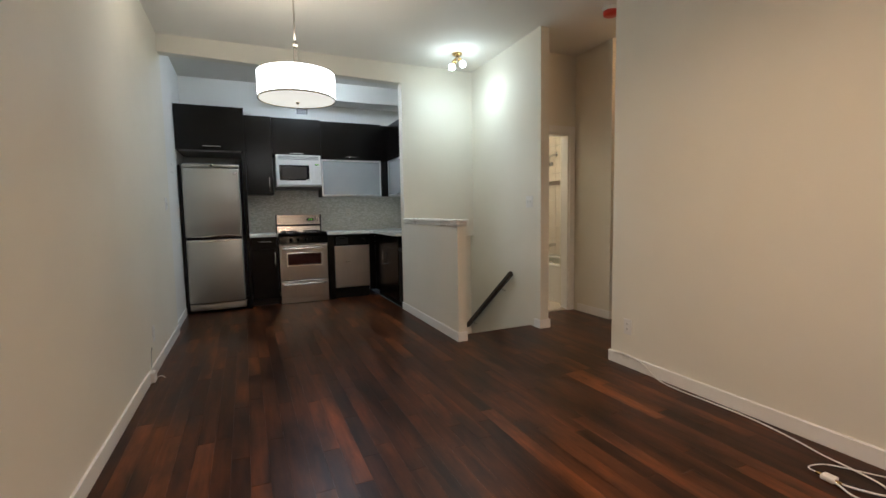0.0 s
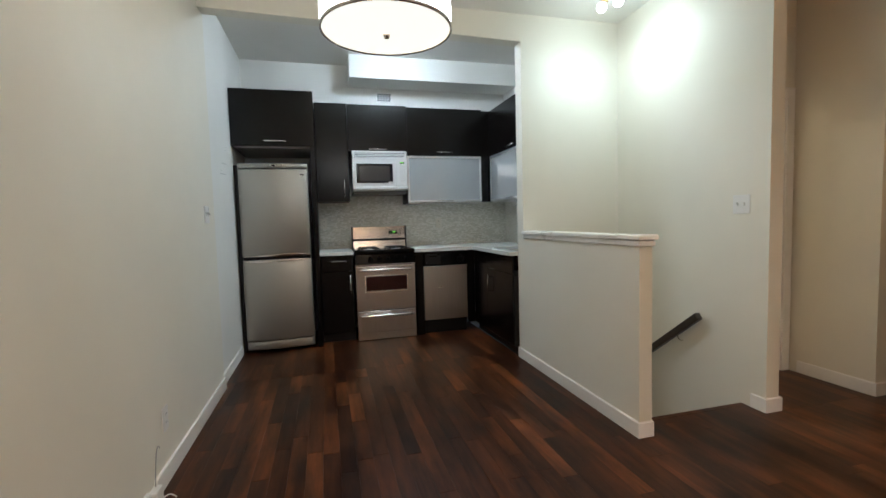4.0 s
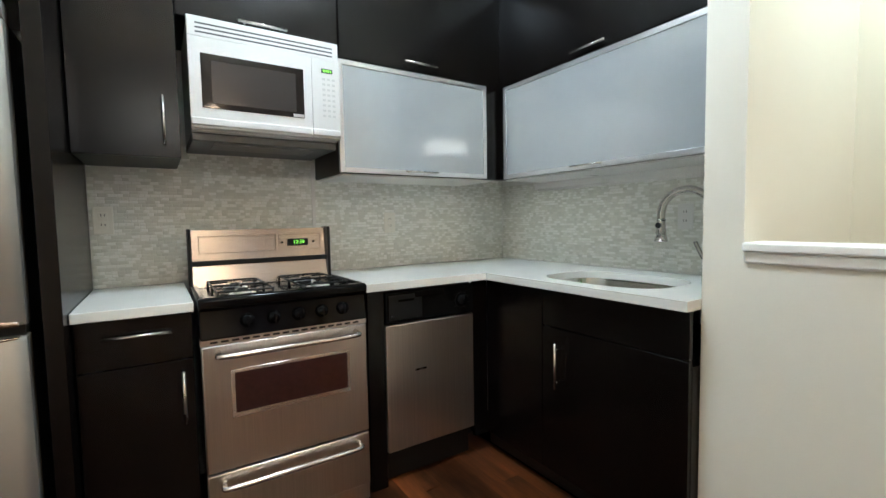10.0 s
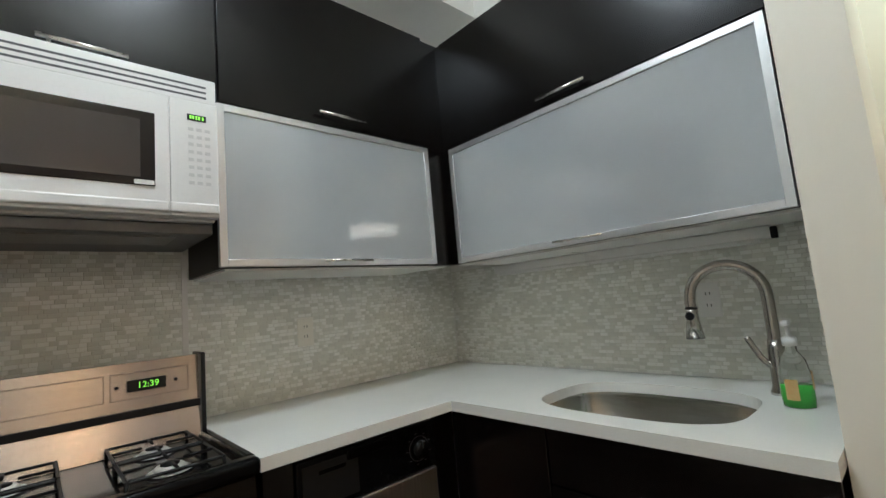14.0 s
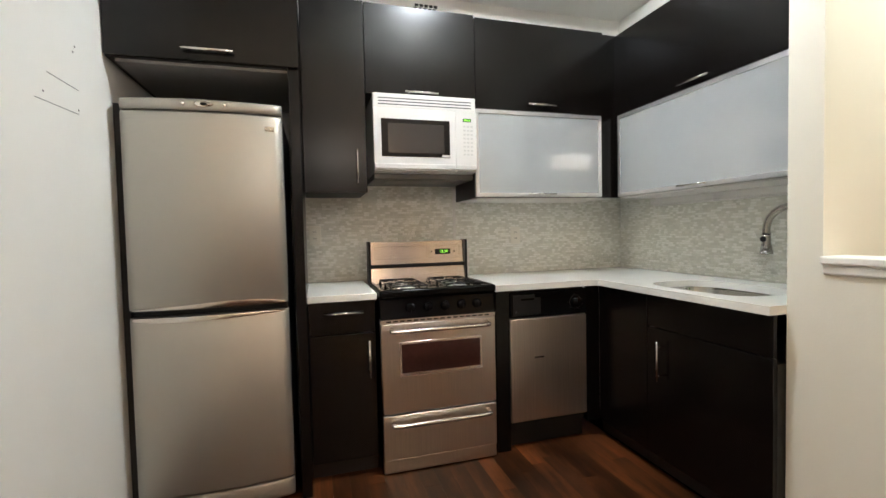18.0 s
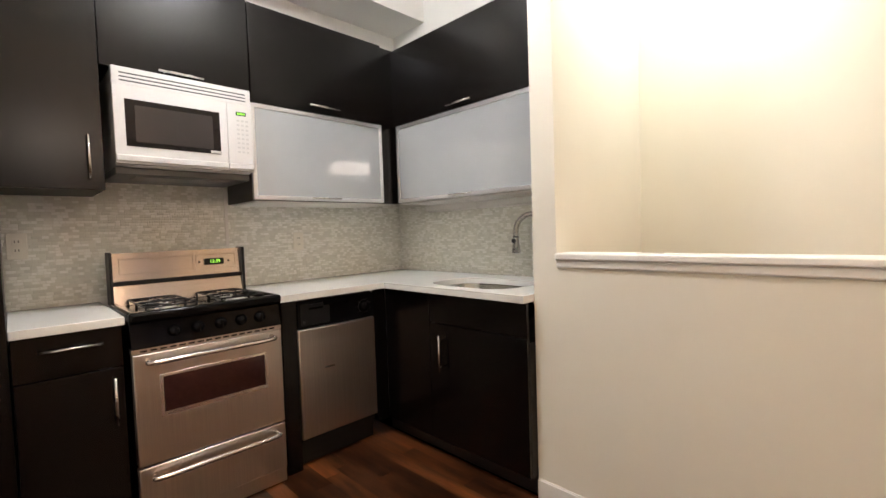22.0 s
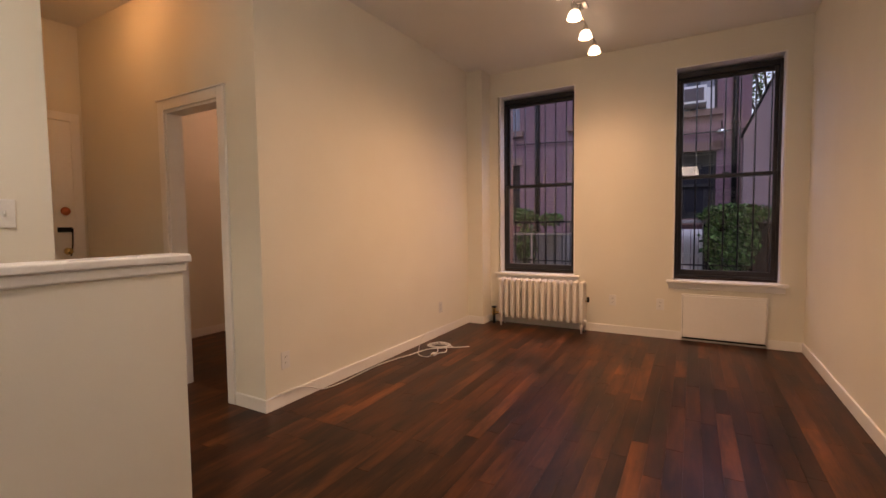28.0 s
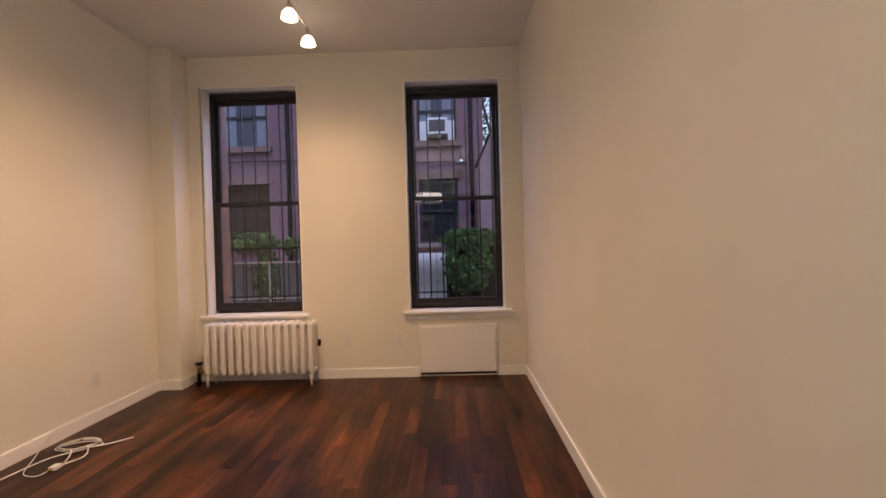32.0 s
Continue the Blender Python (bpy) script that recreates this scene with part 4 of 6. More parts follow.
for u0, u1, za, zb in ((2.6, 3.4, 0.02, 0.07), (4.4, 5.4, 0.045, 0.085)):
    bm = bmesh.new()
    ring_ = [[bm.verts.new((QX + 0.0352 * math.cos(u0 + (u1 - u0) * k / 8), QY + 0.0352 * math.sin(u0 + (u1 - u0) * k / 8), 0.9155 + z)) for k in range(9)] for z in (za, zb)]
    for k in range(8):
        bm.faces.new((ring_[0][k], ring_[0][k + 1], ring_[1][k + 1], ring_[1][k]))
    part("label", bm, ORANGE, so, "small orange printed label")
part("cap", lathe([(0.016, 0.148), (0.016, 0.168), (0.010, 0.172), (0.005, 0.174), (0.005, 0.200), (0.0, 0.200)], (QX, QY, 0.915), 20), WHITE_PLASTIC, so)
part("pump", box(QX - 0.032, QX + 0.011, QY - 0.008, QY + 0.008, 1.115, 1.127, 0.004), WHITE_PLASTIC, so, "white pump nozzle")

# mosaic backsplash
rng = random.Random(7)


STRIPS = {}


def strip_mesh(along, w, h, facing):
    """One bevelled strip, shared by all of its width."""
    if (along, w) not in STRIPS:
        p, e = 0.0022, 0.0007
        vs = [(u, v, d) for d, e_ in ((0.0, 0.0), (p, e)) for u, v in ((-w / 2 + e_, -h / 2 + e_), (w / 2 - e_, -h / 2 + e_), (w / 2 - e_, h / 2 - e_), (-w / 2 + e_, h / 2 - e_))]
        vs = [(u, facing * d, v) if along == "x" else (facing * d, u, v) for u, v, d in vs]
        me = bpy.data.meshes.new("strip_tile")
        me.from_pydata(vs, [], [(4, 5, 6, 7), (0, 1, 5, 4), (1, 2, 6, 5), (2, 3, 7, 6), (3, 0, 4, 7)])
        me.materials.append(TILE)
        STRIPS[(along, w)] = me
    return STRIPS[(along, w)]


def mosaic(name, along, plane, a0, a1, z0, z1, facing, near=None):
    th = thing(name, ((a0 + a1) / 2, plane, z0) if along == "x" else (plane, (a0 + a1) / 2, z0), "greige glass and stone mosaic backsplash of thin staggered strips", "backsplash", kind="structure")
    verts, faces = [], []
    h, g = 0.0125, 0.0012
    rows = int((z1 - z0) / (h + g))
    for r in range(rows):
        za = z0 + r * (h + g)
        a = a0 - rng.uniform(0, 0.03)
        while a < a1:
            w = rng.choice((0.020, 0.026, 0.032))
            s0, s1 = max(a, a0), min(a + w, a1)
            a += w + g
            if s1 - s0 < 0.004:
                continue
            if near and s1 - s0 > w - 1e-6 and near[0] < s0 and s1 < near[1] and near[2] < za < near[3]:
                c = (s0 + s1) / 2
                ob = new("strip_tile", strip_mesh(along, w, h, facing))
                ob.location = (c, plane, za + h / 2) if along == "x" else (plane, c, za + h / 2)
                ob.parent = th
                ob.matrix_parent_inverse = WORLD_AT[th].inverted()
                continue
            p = rng.uniform(0.0010, 0.0018)
            t = rng.uniform(-0.0004, 0.0004)
            base = len(verts)
            for (s, z, dep) in ((s0, za, 0.0), (s1, za, 0.0), (s1, za + h, 0.0), (s0, za + h, 0.0), (s0 + .001, za + .001, p + t), (s1 - .001, za + .001, p - t), (s1 - .001, za + h - .001, p - t), (s0 + .001, za + h - .001, p + t)):
                verts.append((s, plane + facing * dep, z) if along == "x" else (plane + facing * dep, s, z))
            q = [(4, 5, 6, 7), (0, 1, 5, 4), (1, 2, 6, 5), (2, 3, 7, 6), (3, 0, 4, 7)]
            faces += [tuple(base + i for i in f) for f in q]
    me = bpy.data.meshes.new("mosaic_strips")
    me.from_pydata(verts, [], faces)
    tagged(link_mesh("mosaic_strips", me, TILE, th, Vector((0, 0, 0))), kind="stuff")
    if along == "x":
        part("grout", box(a0, a1, plane, plane - facing * 0.006, z0, z1), GROUT, th)
    else:
        part("grout", box(plane, plane - facing * 0.006, a0, a1, z0, z1), GROUT, th)
    return th


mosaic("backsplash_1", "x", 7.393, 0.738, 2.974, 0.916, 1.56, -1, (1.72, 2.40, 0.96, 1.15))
# pale upright strip on the backsplash at the stove's right edge
part("seam", box(1.664, 1.682, 7.3875, 7.3935, 0.93, 1.49), CORD, bpy.data.objects["backsplash_1"], "pale upright strip on the mosaic")
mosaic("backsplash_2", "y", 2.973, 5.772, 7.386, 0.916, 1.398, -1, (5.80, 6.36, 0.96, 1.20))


def plate(name, place, facing, kind_, label, gang=1, mat=None):
    """An outlet or switch plate. facing is a unit vector out of the wall."""
    f = Vector(facing)
    s = Vector((0, 0, 1)).cross(f)
    c = Vector(place)
    th = thing(name, place, label, "outlet" if kind_ == "outlet" else "light switch")
    w = 0.035 + 0.023 * (gang - 1)
    mat = mat or WHITE_PLASTIC

    def slab(off, hw, h0, h1, d0, d1, bev=0.0015):
        bm = box(-hw, hw, d0, d1, h0, h1, bev)
        m = Matrix(((s.x, f.x, 0, c.x + s.x * off), (s.y, f.y, 0, c.y + s.y * off), (0, 0, 1, c.z), (0, 0, 0, 1)))
        bmesh.ops.transform(bm, matrix=m, verts=bm.verts)
        bmesh.ops.recalc_face_normals(bm, faces=bm.faces)
        return bm

    pl = part("cover_plate", slab(0, w, -0.058, 0.058, 0.0, 0.006, 0.003), mat, th)
    for k in range(gang):
        off = (k - (gang - 1) / 2) * 0.046
        if kind_ == "outlet":
            for dz in (-0.020, 0.020):
                part("socket", slab(off, 0.016, dz - 0.014, dz + 0.014, 0.006, 0.008, 0.001), mat, pl)
                part("slot", slab(off - 0.006, 0.0012, dz - 0.003, dz + 0.007, 0.0081, 0.0085, 0), BLACK_PLASTIC, pl)
                part("slot", slab(off + 0.006, 0.0012, dz - 0.003, dz + 0.007, 0.0081, 0.0085, 0), BLACK_PLASTIC, pl)
        else:
            part("collar", slab(off, 0.0045, -0.012, 0.012, 0.006, 0.009, 0.001), GREY_PLASTIC, pl)
            part("toggle", slab(off, 0.0035, 0.000, 0.010, 0.009, 0.020, 0.001), mat, pl)
        for dz in (-0.046, 0.046) if kind_ != "outlet" else (0.0,):
            part("screw", slab(off, 0.003, dz - 0.003, dz + 0.003, 0.006, 0.0072, 0.0008), mat, pl)
    return th


plate("wall_outlet", (2.11, 7.3865, 1.17), (0, -1, 0), "outlet", "cream duplex outlet set in the mosaic backsplash", 1, CREAM_PLASTIC)
plate("wall_outlet", (2.967, 6.13, 1.175), (-1, 0, 0), "outlet", "pale duplex outlet beside the faucet", 1, WHITE_PLASTIC)
plate("wall_outlet", (0.785, 7.3865, 1.20), (0, -1, 0), "outlet", "outlet in the mosaic beside the fridge panel", 1, CREAM_PLASTIC)
plate("light_switch", (3.308, 4.45, 1.252), (-1, 0, 0), "switch", "white double toggle switch on the stair wall", 2)
plate("light_switch", (0.0292, 5.572, 1.286), (1, 0, 0), "switch", "white double toggle switch by the kitchen", 2)
plate("wall_outlet", (3.235, 3.112, 0.300), (-1, 0, 0), "outlet", "white duplex outlet low on the wall")
plate("wall_outlet", (3.235, 1.035, 0.300), (-1, 0, 0), "outlet", "white duplex outlet low on the wall near the window")
plate("wall_outlet", (1.625, FACE, 0.355), (0, 1, 0), "outlet", "cream outlet plate low between the windows")
plate("wall_outlet", (1.165, FACE, 0.345), (0, 1, 0), "outlet", "cream outlet plate low between the windows")
plate("wall_outlet", (0.0243, 4.59, 0.30), (1, 0, 0), "outlet", "white outlet plate low on the long wall")

# ---- appliances ----
fr = thing("fridge", (0.355, 7.0, 0), "silver bottom-freezer fridge with curved doors and scooped handles", "fridge")
FX0, FX1 = 0.050, 0.660
part("body", box(FX0 + 0.004, FX1 - 0.004, 6.735, BACK - 0.03, 0.035, 1.735, 0.004), BLACK_PLASTIC, fr)


def bowed_door(z0, z1, bow=0.030, y_back=6.73, y_edge=6.668, n=20, handle=0):
    """A door panel whose front swells towards the middle."""
    bm = bmesh.new()
    rows = [(z0, 0.006), (z0 + 0.012, 0.0), (z1 - 0.012, 0.0), (z1, 0.006)]
    grid = []
    for z, back in rows:
        line = []
        for k in range(n + 1):
            u = k / n
            x = FX0 + (FX1 - FX0) * u
            edge = min(u, 1 - u)
            y = y_edge - bow * (1 - (2 * u - 1) ** 2) + back + (0.005 * (1 - edge / 0.03) ** 2 if edge < 0.03 else 0)
            line.append(bm.verts.new((x, y, z)))
        grid.append(line)
    for a, b in zip(grid, grid[1:]):
        for k in range(n):
            bm.faces.new((a[k], a[k + 1], b[k + 1], b[k])).smooth = True
    tb_ = [bm.verts.new((FX0 + (FX1 - FX0) * k / n, y_back, z1)) for k in range(n + 1)]
    bb_ = [bm.verts.new((FX0 + (FX1 - FX0) * k / n, y_back, z0)) for k in range(n + 1)]
    for k in range(n):
        bm.faces.new((grid[-1][k], grid[-1][k + 1], tb_[k + 1], tb_[k]))
        bm.faces.new((grid[0][k + 1], grid[0][k], bb_[k], bb_[k + 1]))
    for side in (0, n):
        bm.faces.new([g[side] for g in grid] + [tb_[side], bb_[side]])
    bmesh.ops.recalc_face_normals(bm, faces=bm.faces)
    return bm


up = part("upper_door", bowed_door(0.912, 1.722), FRIDGE, fr, "satin silver fridge door")
lowd = part("lower_door", bowed_door(0.122, 0.880), FRIDGE, fr, "satin silver freezer door")
part("gasket", box(FX0 + 0.006, FX1 - 0.006, 6.700, 6.735, 0.876, 0.916), BLACK_PLASTIC, fr)


def scoop(z, flip, width=(0.02, 0.98)):
    """A lens-shaped finger grip along a door edge."""
    bm = bmesh.new()
    n = 24
    top, bot = [], []
    for k in range(n + 1):
        u = width[0] + (width[1] - width[0]) * k / n
        x = FX0 + (FX1 - FX0) * u
        y = 6.668 - 0.030 * (1 - (2 * u - 1) ** 2) - 0.010
        h = 0.032 * (math.sin(math.pi * (u ** 1.8 if flip > 0 else u ** 0.6)) ** 0.75) + 0.003
        top.append((bm.verts.new((x, y, z)), bm.verts.new((x, y + 0.02, z))))
        bot.append((bm.verts.new((x, y, z - flip * 0.012)), bm.verts.new((x, y + 0.014, z + flip * h))))
    for k in range(n):
        bm.faces.new((top[k][0], top[k + 1][0], top[k + 1][1], top[k][1]))
        bm.faces.new((bot[k][1], bot[k + 1][1], top[k + 1][0], top[k][0])).smooth = True
    bmesh.ops.recalc_face_normals(bm, faces=bm.faces)
    return bm


part("grip", scoop(0.911, 1), STEEL_H, up, "scooped grip along the lower edge")
part("grip", scoop(0.881, -1), STEEL_H, lowd, "scooped grip along the upper edge")
part("top_cap", bowed_door(1.727, 1.772, 0.032), FRIDGE, fr, "silver control cap")
def oval(cx, y, cz_, rx, rz, d):
    bm = lathe([(1.0, 0.0), (0.9, d), (0.0, d * 1.2)], (0, 0, 0), 24, "y")
    for v in bm.verts:
        v.co = Vector((cx + v.co.x * rx, y + v.co.y, cz_ + v.co.z * rz))
    return bm


ctl = part("control_oval", oval(0.362, 6.637, 1.752, 0.036, 0.012, 0.003), STEEL_H, fr)
part("button", oval(0.362, 6.634, 1.752, 0.014, 0.007, 0.002), BLACK_PLASTIC, ctl)
for xx in (0.285, 0.440):
    part("small_button", lathe([(0.007, 0.0), (0.006, 0.005), (0.0, 0.005)], (xx, 6.6390, 1.751), 12, "y"), STEEL_H, fr)
part("badge", box(0.585, 0.628, 6.656, 6.661, 1.655, 1.675, 0.001), NICKEL, fr, "small square maker's badge")
part("kick_plate", bowed_door(0.030, 0.112, 0.026, 6.74, 6.682), FRIDGE, fr, "curved grey kick plate")

# microwave over the stove
mw = thing("microwave", (1.385, 7.15, 1.53), "white over-the-range microwave with a black window", "microwave")
MX0, MX1, MZ0, MZ1, MY = 1.097, 1.670, 1.535, 1.947, 6.952
part("body", box(MX0 + 0.003, MX1 - 0.003, MY + 0.03, BACK - 0.01, MZ0 - 0.005, MZ1 - 0.002, 0.004), MW_WHITE, mw)
gr = part("vent_grille", box(MX0, MX1, MY, MY + 0.03, 1.872, MZ1, 0.004), MW_WHITE, mw)
# dark strips on the grille, the shade inside the slots put into their colour
for k in range(3):
    for xa, xb in ((MX0 + 0.028, MX1 - 0.026),):
        part("slot", box(xa, xb, MY - 0.0006, MY + 0.002, 1.886 + 0.016 * k, 1.892 + 0.016 * k), varied("vent_shadow", (0.05, 0.05, 0.05), (0.09, 0.09, 0.09), 0.7) if k == 0 else bpy.data.materials["vent_shadow"], gr)
dr = part("door", box(MX0, 1.5485, MY - 0.008, MY + 0.03, MZ0 + 0.002, 1.870, 0.0025, 2), MW_WHITE, mw)
part("window", box(1.137, 1.515, MY - 0.0105, MY - 0.006, 1.612, 1.812, 0.002), DARK_GLASS, dr, "black glass window")
part("mesh_screen", box(1.172, 1.482, MY - 0.0118, MY - 0.0100, 1.632, 1.788), varied("grey_mesh_screen", (0.030, 0.026, 0.025), (0.040, 0.035, 0.033), 0.14, fine=300, bumps=0.05), dr)
part("lower_lip", box(MX0, 1.545, MY - 0.016, MY - 0.004, MZ0 + 0.010, MZ0 + 0.040, 0.006, 3), MW_WHITE, dr)
part("lower_lip", box(1.5455, MX1, MY - 0.016, MY - 0.004, MZ0 + 0.010, MZ0 + 0.040, 0.006, 3), MW_WHITE, mw)
part("sticker", box(1.468, 1.512, MY - 0.0135, MY - 0.0115, 1.614, 1.626), MW_WHITE, dr)
cp = part("control_panel", box(1.549, MX1, MY - 0.008, MY + 0.03, MZ0 + 0.002, 1.870, 0.0025, 2), MW_WHITE, mw)
part("display", box(1.592, 1.640, MY - 0.010, MY - 0.007, 1.812, 1.830, 0.001), BLACK_PLASTIC, cp)
GREEN = glow("green_digits", (0.30, 0.9, 0.08), 0.9)
KEY = varied("pale_key_print", (0.46, 0.45, 0.43), (0.52, 0.51, 0.49), 0.4)
for r in range(8):
    for c in range(3):
        xx = 1.594 + 0.021 * c
        part("key", box(xx, xx + 0.013, MY - 0.0088, MY - 0.0076, 1.782 - 0.022 * r, 1.791 - 0.022 * r), KEY, cp)
hb = part("hood_base", box(MX0 + 0.004, MX1 - 0.004, MY + 0.050, BACK - 0.02, 1.498, 1.530, 0.004), varied("grey_hood_steel", (0.10, 0.098, 0.095), (0.15, 0.147, 0.143), 0.45, 0.4), mw)
part("filter", box(1.18, 1.58, MY + 0.09, MY + 0.24, 1.494, 1.499), varied("grease_filter_mesh", (0.20, 0.19, 0.18), (0.30, 0.29, 0.28), 0.5, 0.6, fine=250, bumps=0.3), hb)


def digits(text, place, size, material, parent, name="digits", facing="y"):
    """Glowing figures as flat mesh."""
    cu = bpy.data.curves.new(name, "FONT")
    cu.body, cu.size, cu.extrude = text, size, 0.0004
    cu.align_x, cu.align_y = "CENTER", "CENTER"
    tmp = bpy.data.objects.new(name, cu)
    me = bpy.data.meshes.new_from_object(tmp)
    bpy.data.objects.remove(tmp)
    me.transform(Matrix.Rotation(radians(90), 4, "X"))
    return link_mesh(name, me, material, parent, Vector(place))


for xx in (1.598, 1.605, 1.613, 1.620, 1.629):
    part("digit_bar", box(xx, xx + 0.004, MY - 0.0108, MY - 0.0098, 1.816, 1.826), GREEN, cp)

# gas stove
sv = thing("stove", (1.379, 7.05, 0), "stainless steel gas stove with black cooktop and backguard", "stove")
VX0, VX1, VY = 1.076, 1.682, 6.745
part("body", box(VX0 + 0.003, VX1 - 0.003, VY + 0.045, BACK - 0.03, 0.03, 0.880, 0.004), BLACK_ENAMEL, sv)
ck = part("cooktop", box(VX0 - 0.002, VX1 + 0.002, VY + 0.006, 7.20, 0.880, 0.910, 0.006), BLACK_ENAMEL, sv, "glossy black enamel cooktop pan")
# rounded raised rim
part("side_rim", box(VX0 - 0.003, VX0 + 0.026, VY + 0.020, 7.165, 0.900, 0.927, 0.011, 3), BLACK_ENAMEL, ck)
part("side_rim", box(VX1 - 0.026, VX1 + 0.003, VY + 0.020, 7.165, 0.900, 0.927, 0.011, 3), BLACK_ENAMEL, ck)
part("front_rim", box(VX0 - 0.003, VX1 + 0.003, VY - 0.016, VY + 0.032, 0.884, 0.927, 0.015, 4), BLACK_ENAMEL, ck)
CHROME = varied("chrome_drip_bowl", (0.76, 0.75, 0.73), (0.86, 0.85, 0.83), 0.30, 0.7)
for bx in (1.235, 1.525):
    for by in (6.875, 7.065):
        bn = part("burner", lathe([(0.048, 0.003), (0.046, 0.005), (0.040, 0.001), (0.034, 0.003), (0.0, 0.003)], (bx, by, 0.910), 28), CHROME, sv, "bright aluminium burner ring")
        part("burner_head", lathe([(0.030, 0.0), (0.034, 0.008), (0.028, 0.014), (0.0, 0.015)], (bx, by, 0.913), 20), CHROME, bn)
        part("burner_cap", lathe([(0.020, 0.0), (0.020, 0.004), (0.0, 0.006)], (bx, by, 0.927), 20), CAST_IRON, bn)
for bx in (1.235, 1.525):
    for by in (6.875, 7.065):
        g_ = part("grate", box(bx - 0.098, bx - 0.091, by - 0.090, by + 0.090, 0.931, 0.938, 0.002, 1), CAST_IRON, sv, "black cast iron pan grate")
        part("grate_bar", box(bx + 0.091, bx + 0.098, by - 0.090, by + 0.090, 0.931, 0.938, 0.002, 1), CAST_IRON, g_)
        part("grate_bar", box(bx - 0.091, bx + 0.091, by - 0.090, by - 0.083, 0.931, 0.938, 0.002, 1), CAST_IRON, g_)
        part("grate_bar", box(bx - 0.091, bx + 0.091, by + 0.083, by + 0.090, 0.931, 0.938, 0.002, 1), CAST_IRON, g_)
        for ang in range(4):
            u = radians(90 * ang)
            a = Vector((bx + 0.028 * math.cos(u), by + 0.028 * math.sin(u), 0.936))
            b = Vector((bx + 0.092 * math.cos(u), by + 0.085 * math.sin(u), 0.936))
            part("grate_finger", cyl(a, b, 0.0035, n=8), CAST_IRON, g_)
        for dx in (-0.094, 0.094):
            for dy in (-0.086, 0.086):
                part("grate_foot", cyl((bx + dx, by + dy, 0.908), (bx + dx, by + dy, 0.933), 0.004, n=8), CAST_IRON, g_)
# knob panel
kp = bmesh.new()
add_box(kp, VX0, VX1, VY - 0.004, VY + 0.045, 0.778, 0.882, 0.006)
for v in kp.verts:
    if v.co.y < VY + 0.02:
        v.co.y += 0.020 * (v.co.z - 0.778) / 0.104
kpo = part("knob_panel", kp, BLACK_ENAMEL, sv)
for kx in (1.228, 1.318, 1.408, 1.496, 1.580):
    kn = part("knob", lathe([(0.025, 0.0), (0.025, 0.006), (0.020, 0.010), (0.018, 0.026), (0.0, 0.027)], (kx, VY + 0.004, 0.834), 24, "y"), BLACK_ENAMEL, kpo)
    part("knob_ridge", box(kx - 0.004, kx + 0.004, VY - 0.032, VY - 0.018, 0.815, 0.853, 0.002), BLACK_ENAMEL, kn)
# vent slots strip, oven door, drawer, kick
vs_ = part("vent_strip", box(VX0, VX1, VY + 0.006, VY + 0.045, 0.758, 0.778), STEEL, sv)
for k in range(16):
    xx = VX0 + 0.030 + 0.0345 * k
    part("vent_slot", box(xx, xx + 0.024, VY + 0.0045, VY + 0.008, 0.764, 0.771), BLACK_PLASTIC, vs_)
od = part("oven_door", box(VX0 + 0.002, VX1 - 0.002, VY, VY + 0.045, 0.306, 0.756, 0.005), STEEL, sv, "brushed steel oven door")
part("window_trim", box(1.165, 1.604, VY - 0.003, VY + 0.004, 0.490, 0.664, 0.002), STEEL_H, od)
part("oven_window", box(1.178, 1.592, VY - 0.0045, VY + 0.002, 0.508, 0.652, 0.001), OVEN_GLASS, od, "dark oven window")
for nm, z, par, zz in (("oven_handle", 0.728, od, 0.0), ("drawer_handle", 0.262, None, 0.0)):
    par = par or part("drawer", box(VX0 + 0.002, VX1 - 0.002, VY, VY + 0.045, 0.075, 0.298, 0.005), STEEL, sv, "brushed steel broiler drawer")
    part(nm, tube([(1.130, VY + 0.002, z + 0.004), (1.128, VY - 0.022, z), (1.150, VY - 0.040, z - 0.004), (1.380, VY - 0.043, z - 0.004), (1.610, VY - 0.040, z - 0.004), (1.632, VY - 0.022, z), (1.630, VY + 0.002, z + 0.004)], 0.010, 12), STEEL_H, par)
part("kick_panel", box(VX0 + 0.002, VX1 - 0.002, VY + 0.010, VY + 0.045, 0.004, 0.072, 0.003), STEEL, sv)
# backguard
bgd = bmesh.new()
prof = [(7.150, 0.912), (7.165, 1.000), (7.178, 1.012), (7.168, 1.022), (7.176, 1.152), (7.210, 1.152), (7.240, 0.912)]
a = [bgd.verts.new((VX0 + 0.012, y, z)) for y, z in prof]
b = [bgd.verts.new((VX1 - 0.022, y, z)) for y, z in prof]
for k in range(len(prof)):
    bgd.faces.new((a[k], a[(k + 1) % len(prof)], b[(k + 1) % len(prof)], b[k]))
bgd.faces.new(a[::-1])
bgd.faces.new(b)
bmesh.ops.recalc_face_normals(bgd, faces=bgd.faces)
bg_ = part("backguard", bgd, STEEL_H, sv, "brushed steel backguard")
part("side_cap", box(VX0, VX0 + 0.012, 7.140, 7.245, 0.912, 1.158, 0.004), BLACK_PLASTIC, bg_)
part("side_cap", box(VX1 - 0.022, VX1 - 0.010, 7.140, 7.245, 0.912, 1.158, 0.004), BLACK_PLASTIC, bg_)
part("groove", box(VX0 + 0.012, VX1 - 0.022, 7.160, 7.170, 1.003, 1.021), BLACK_PLASTIC, bg_)
ck2 = part("clock", box(1.478, 1.572, 7.163, 7.176, 1.072, 1.104, 0.001), BLACK_PLASTIC, bg_)
digits("12:39", (1.528, 7.1622, 1.088), 0.024, GREEN, ck2)
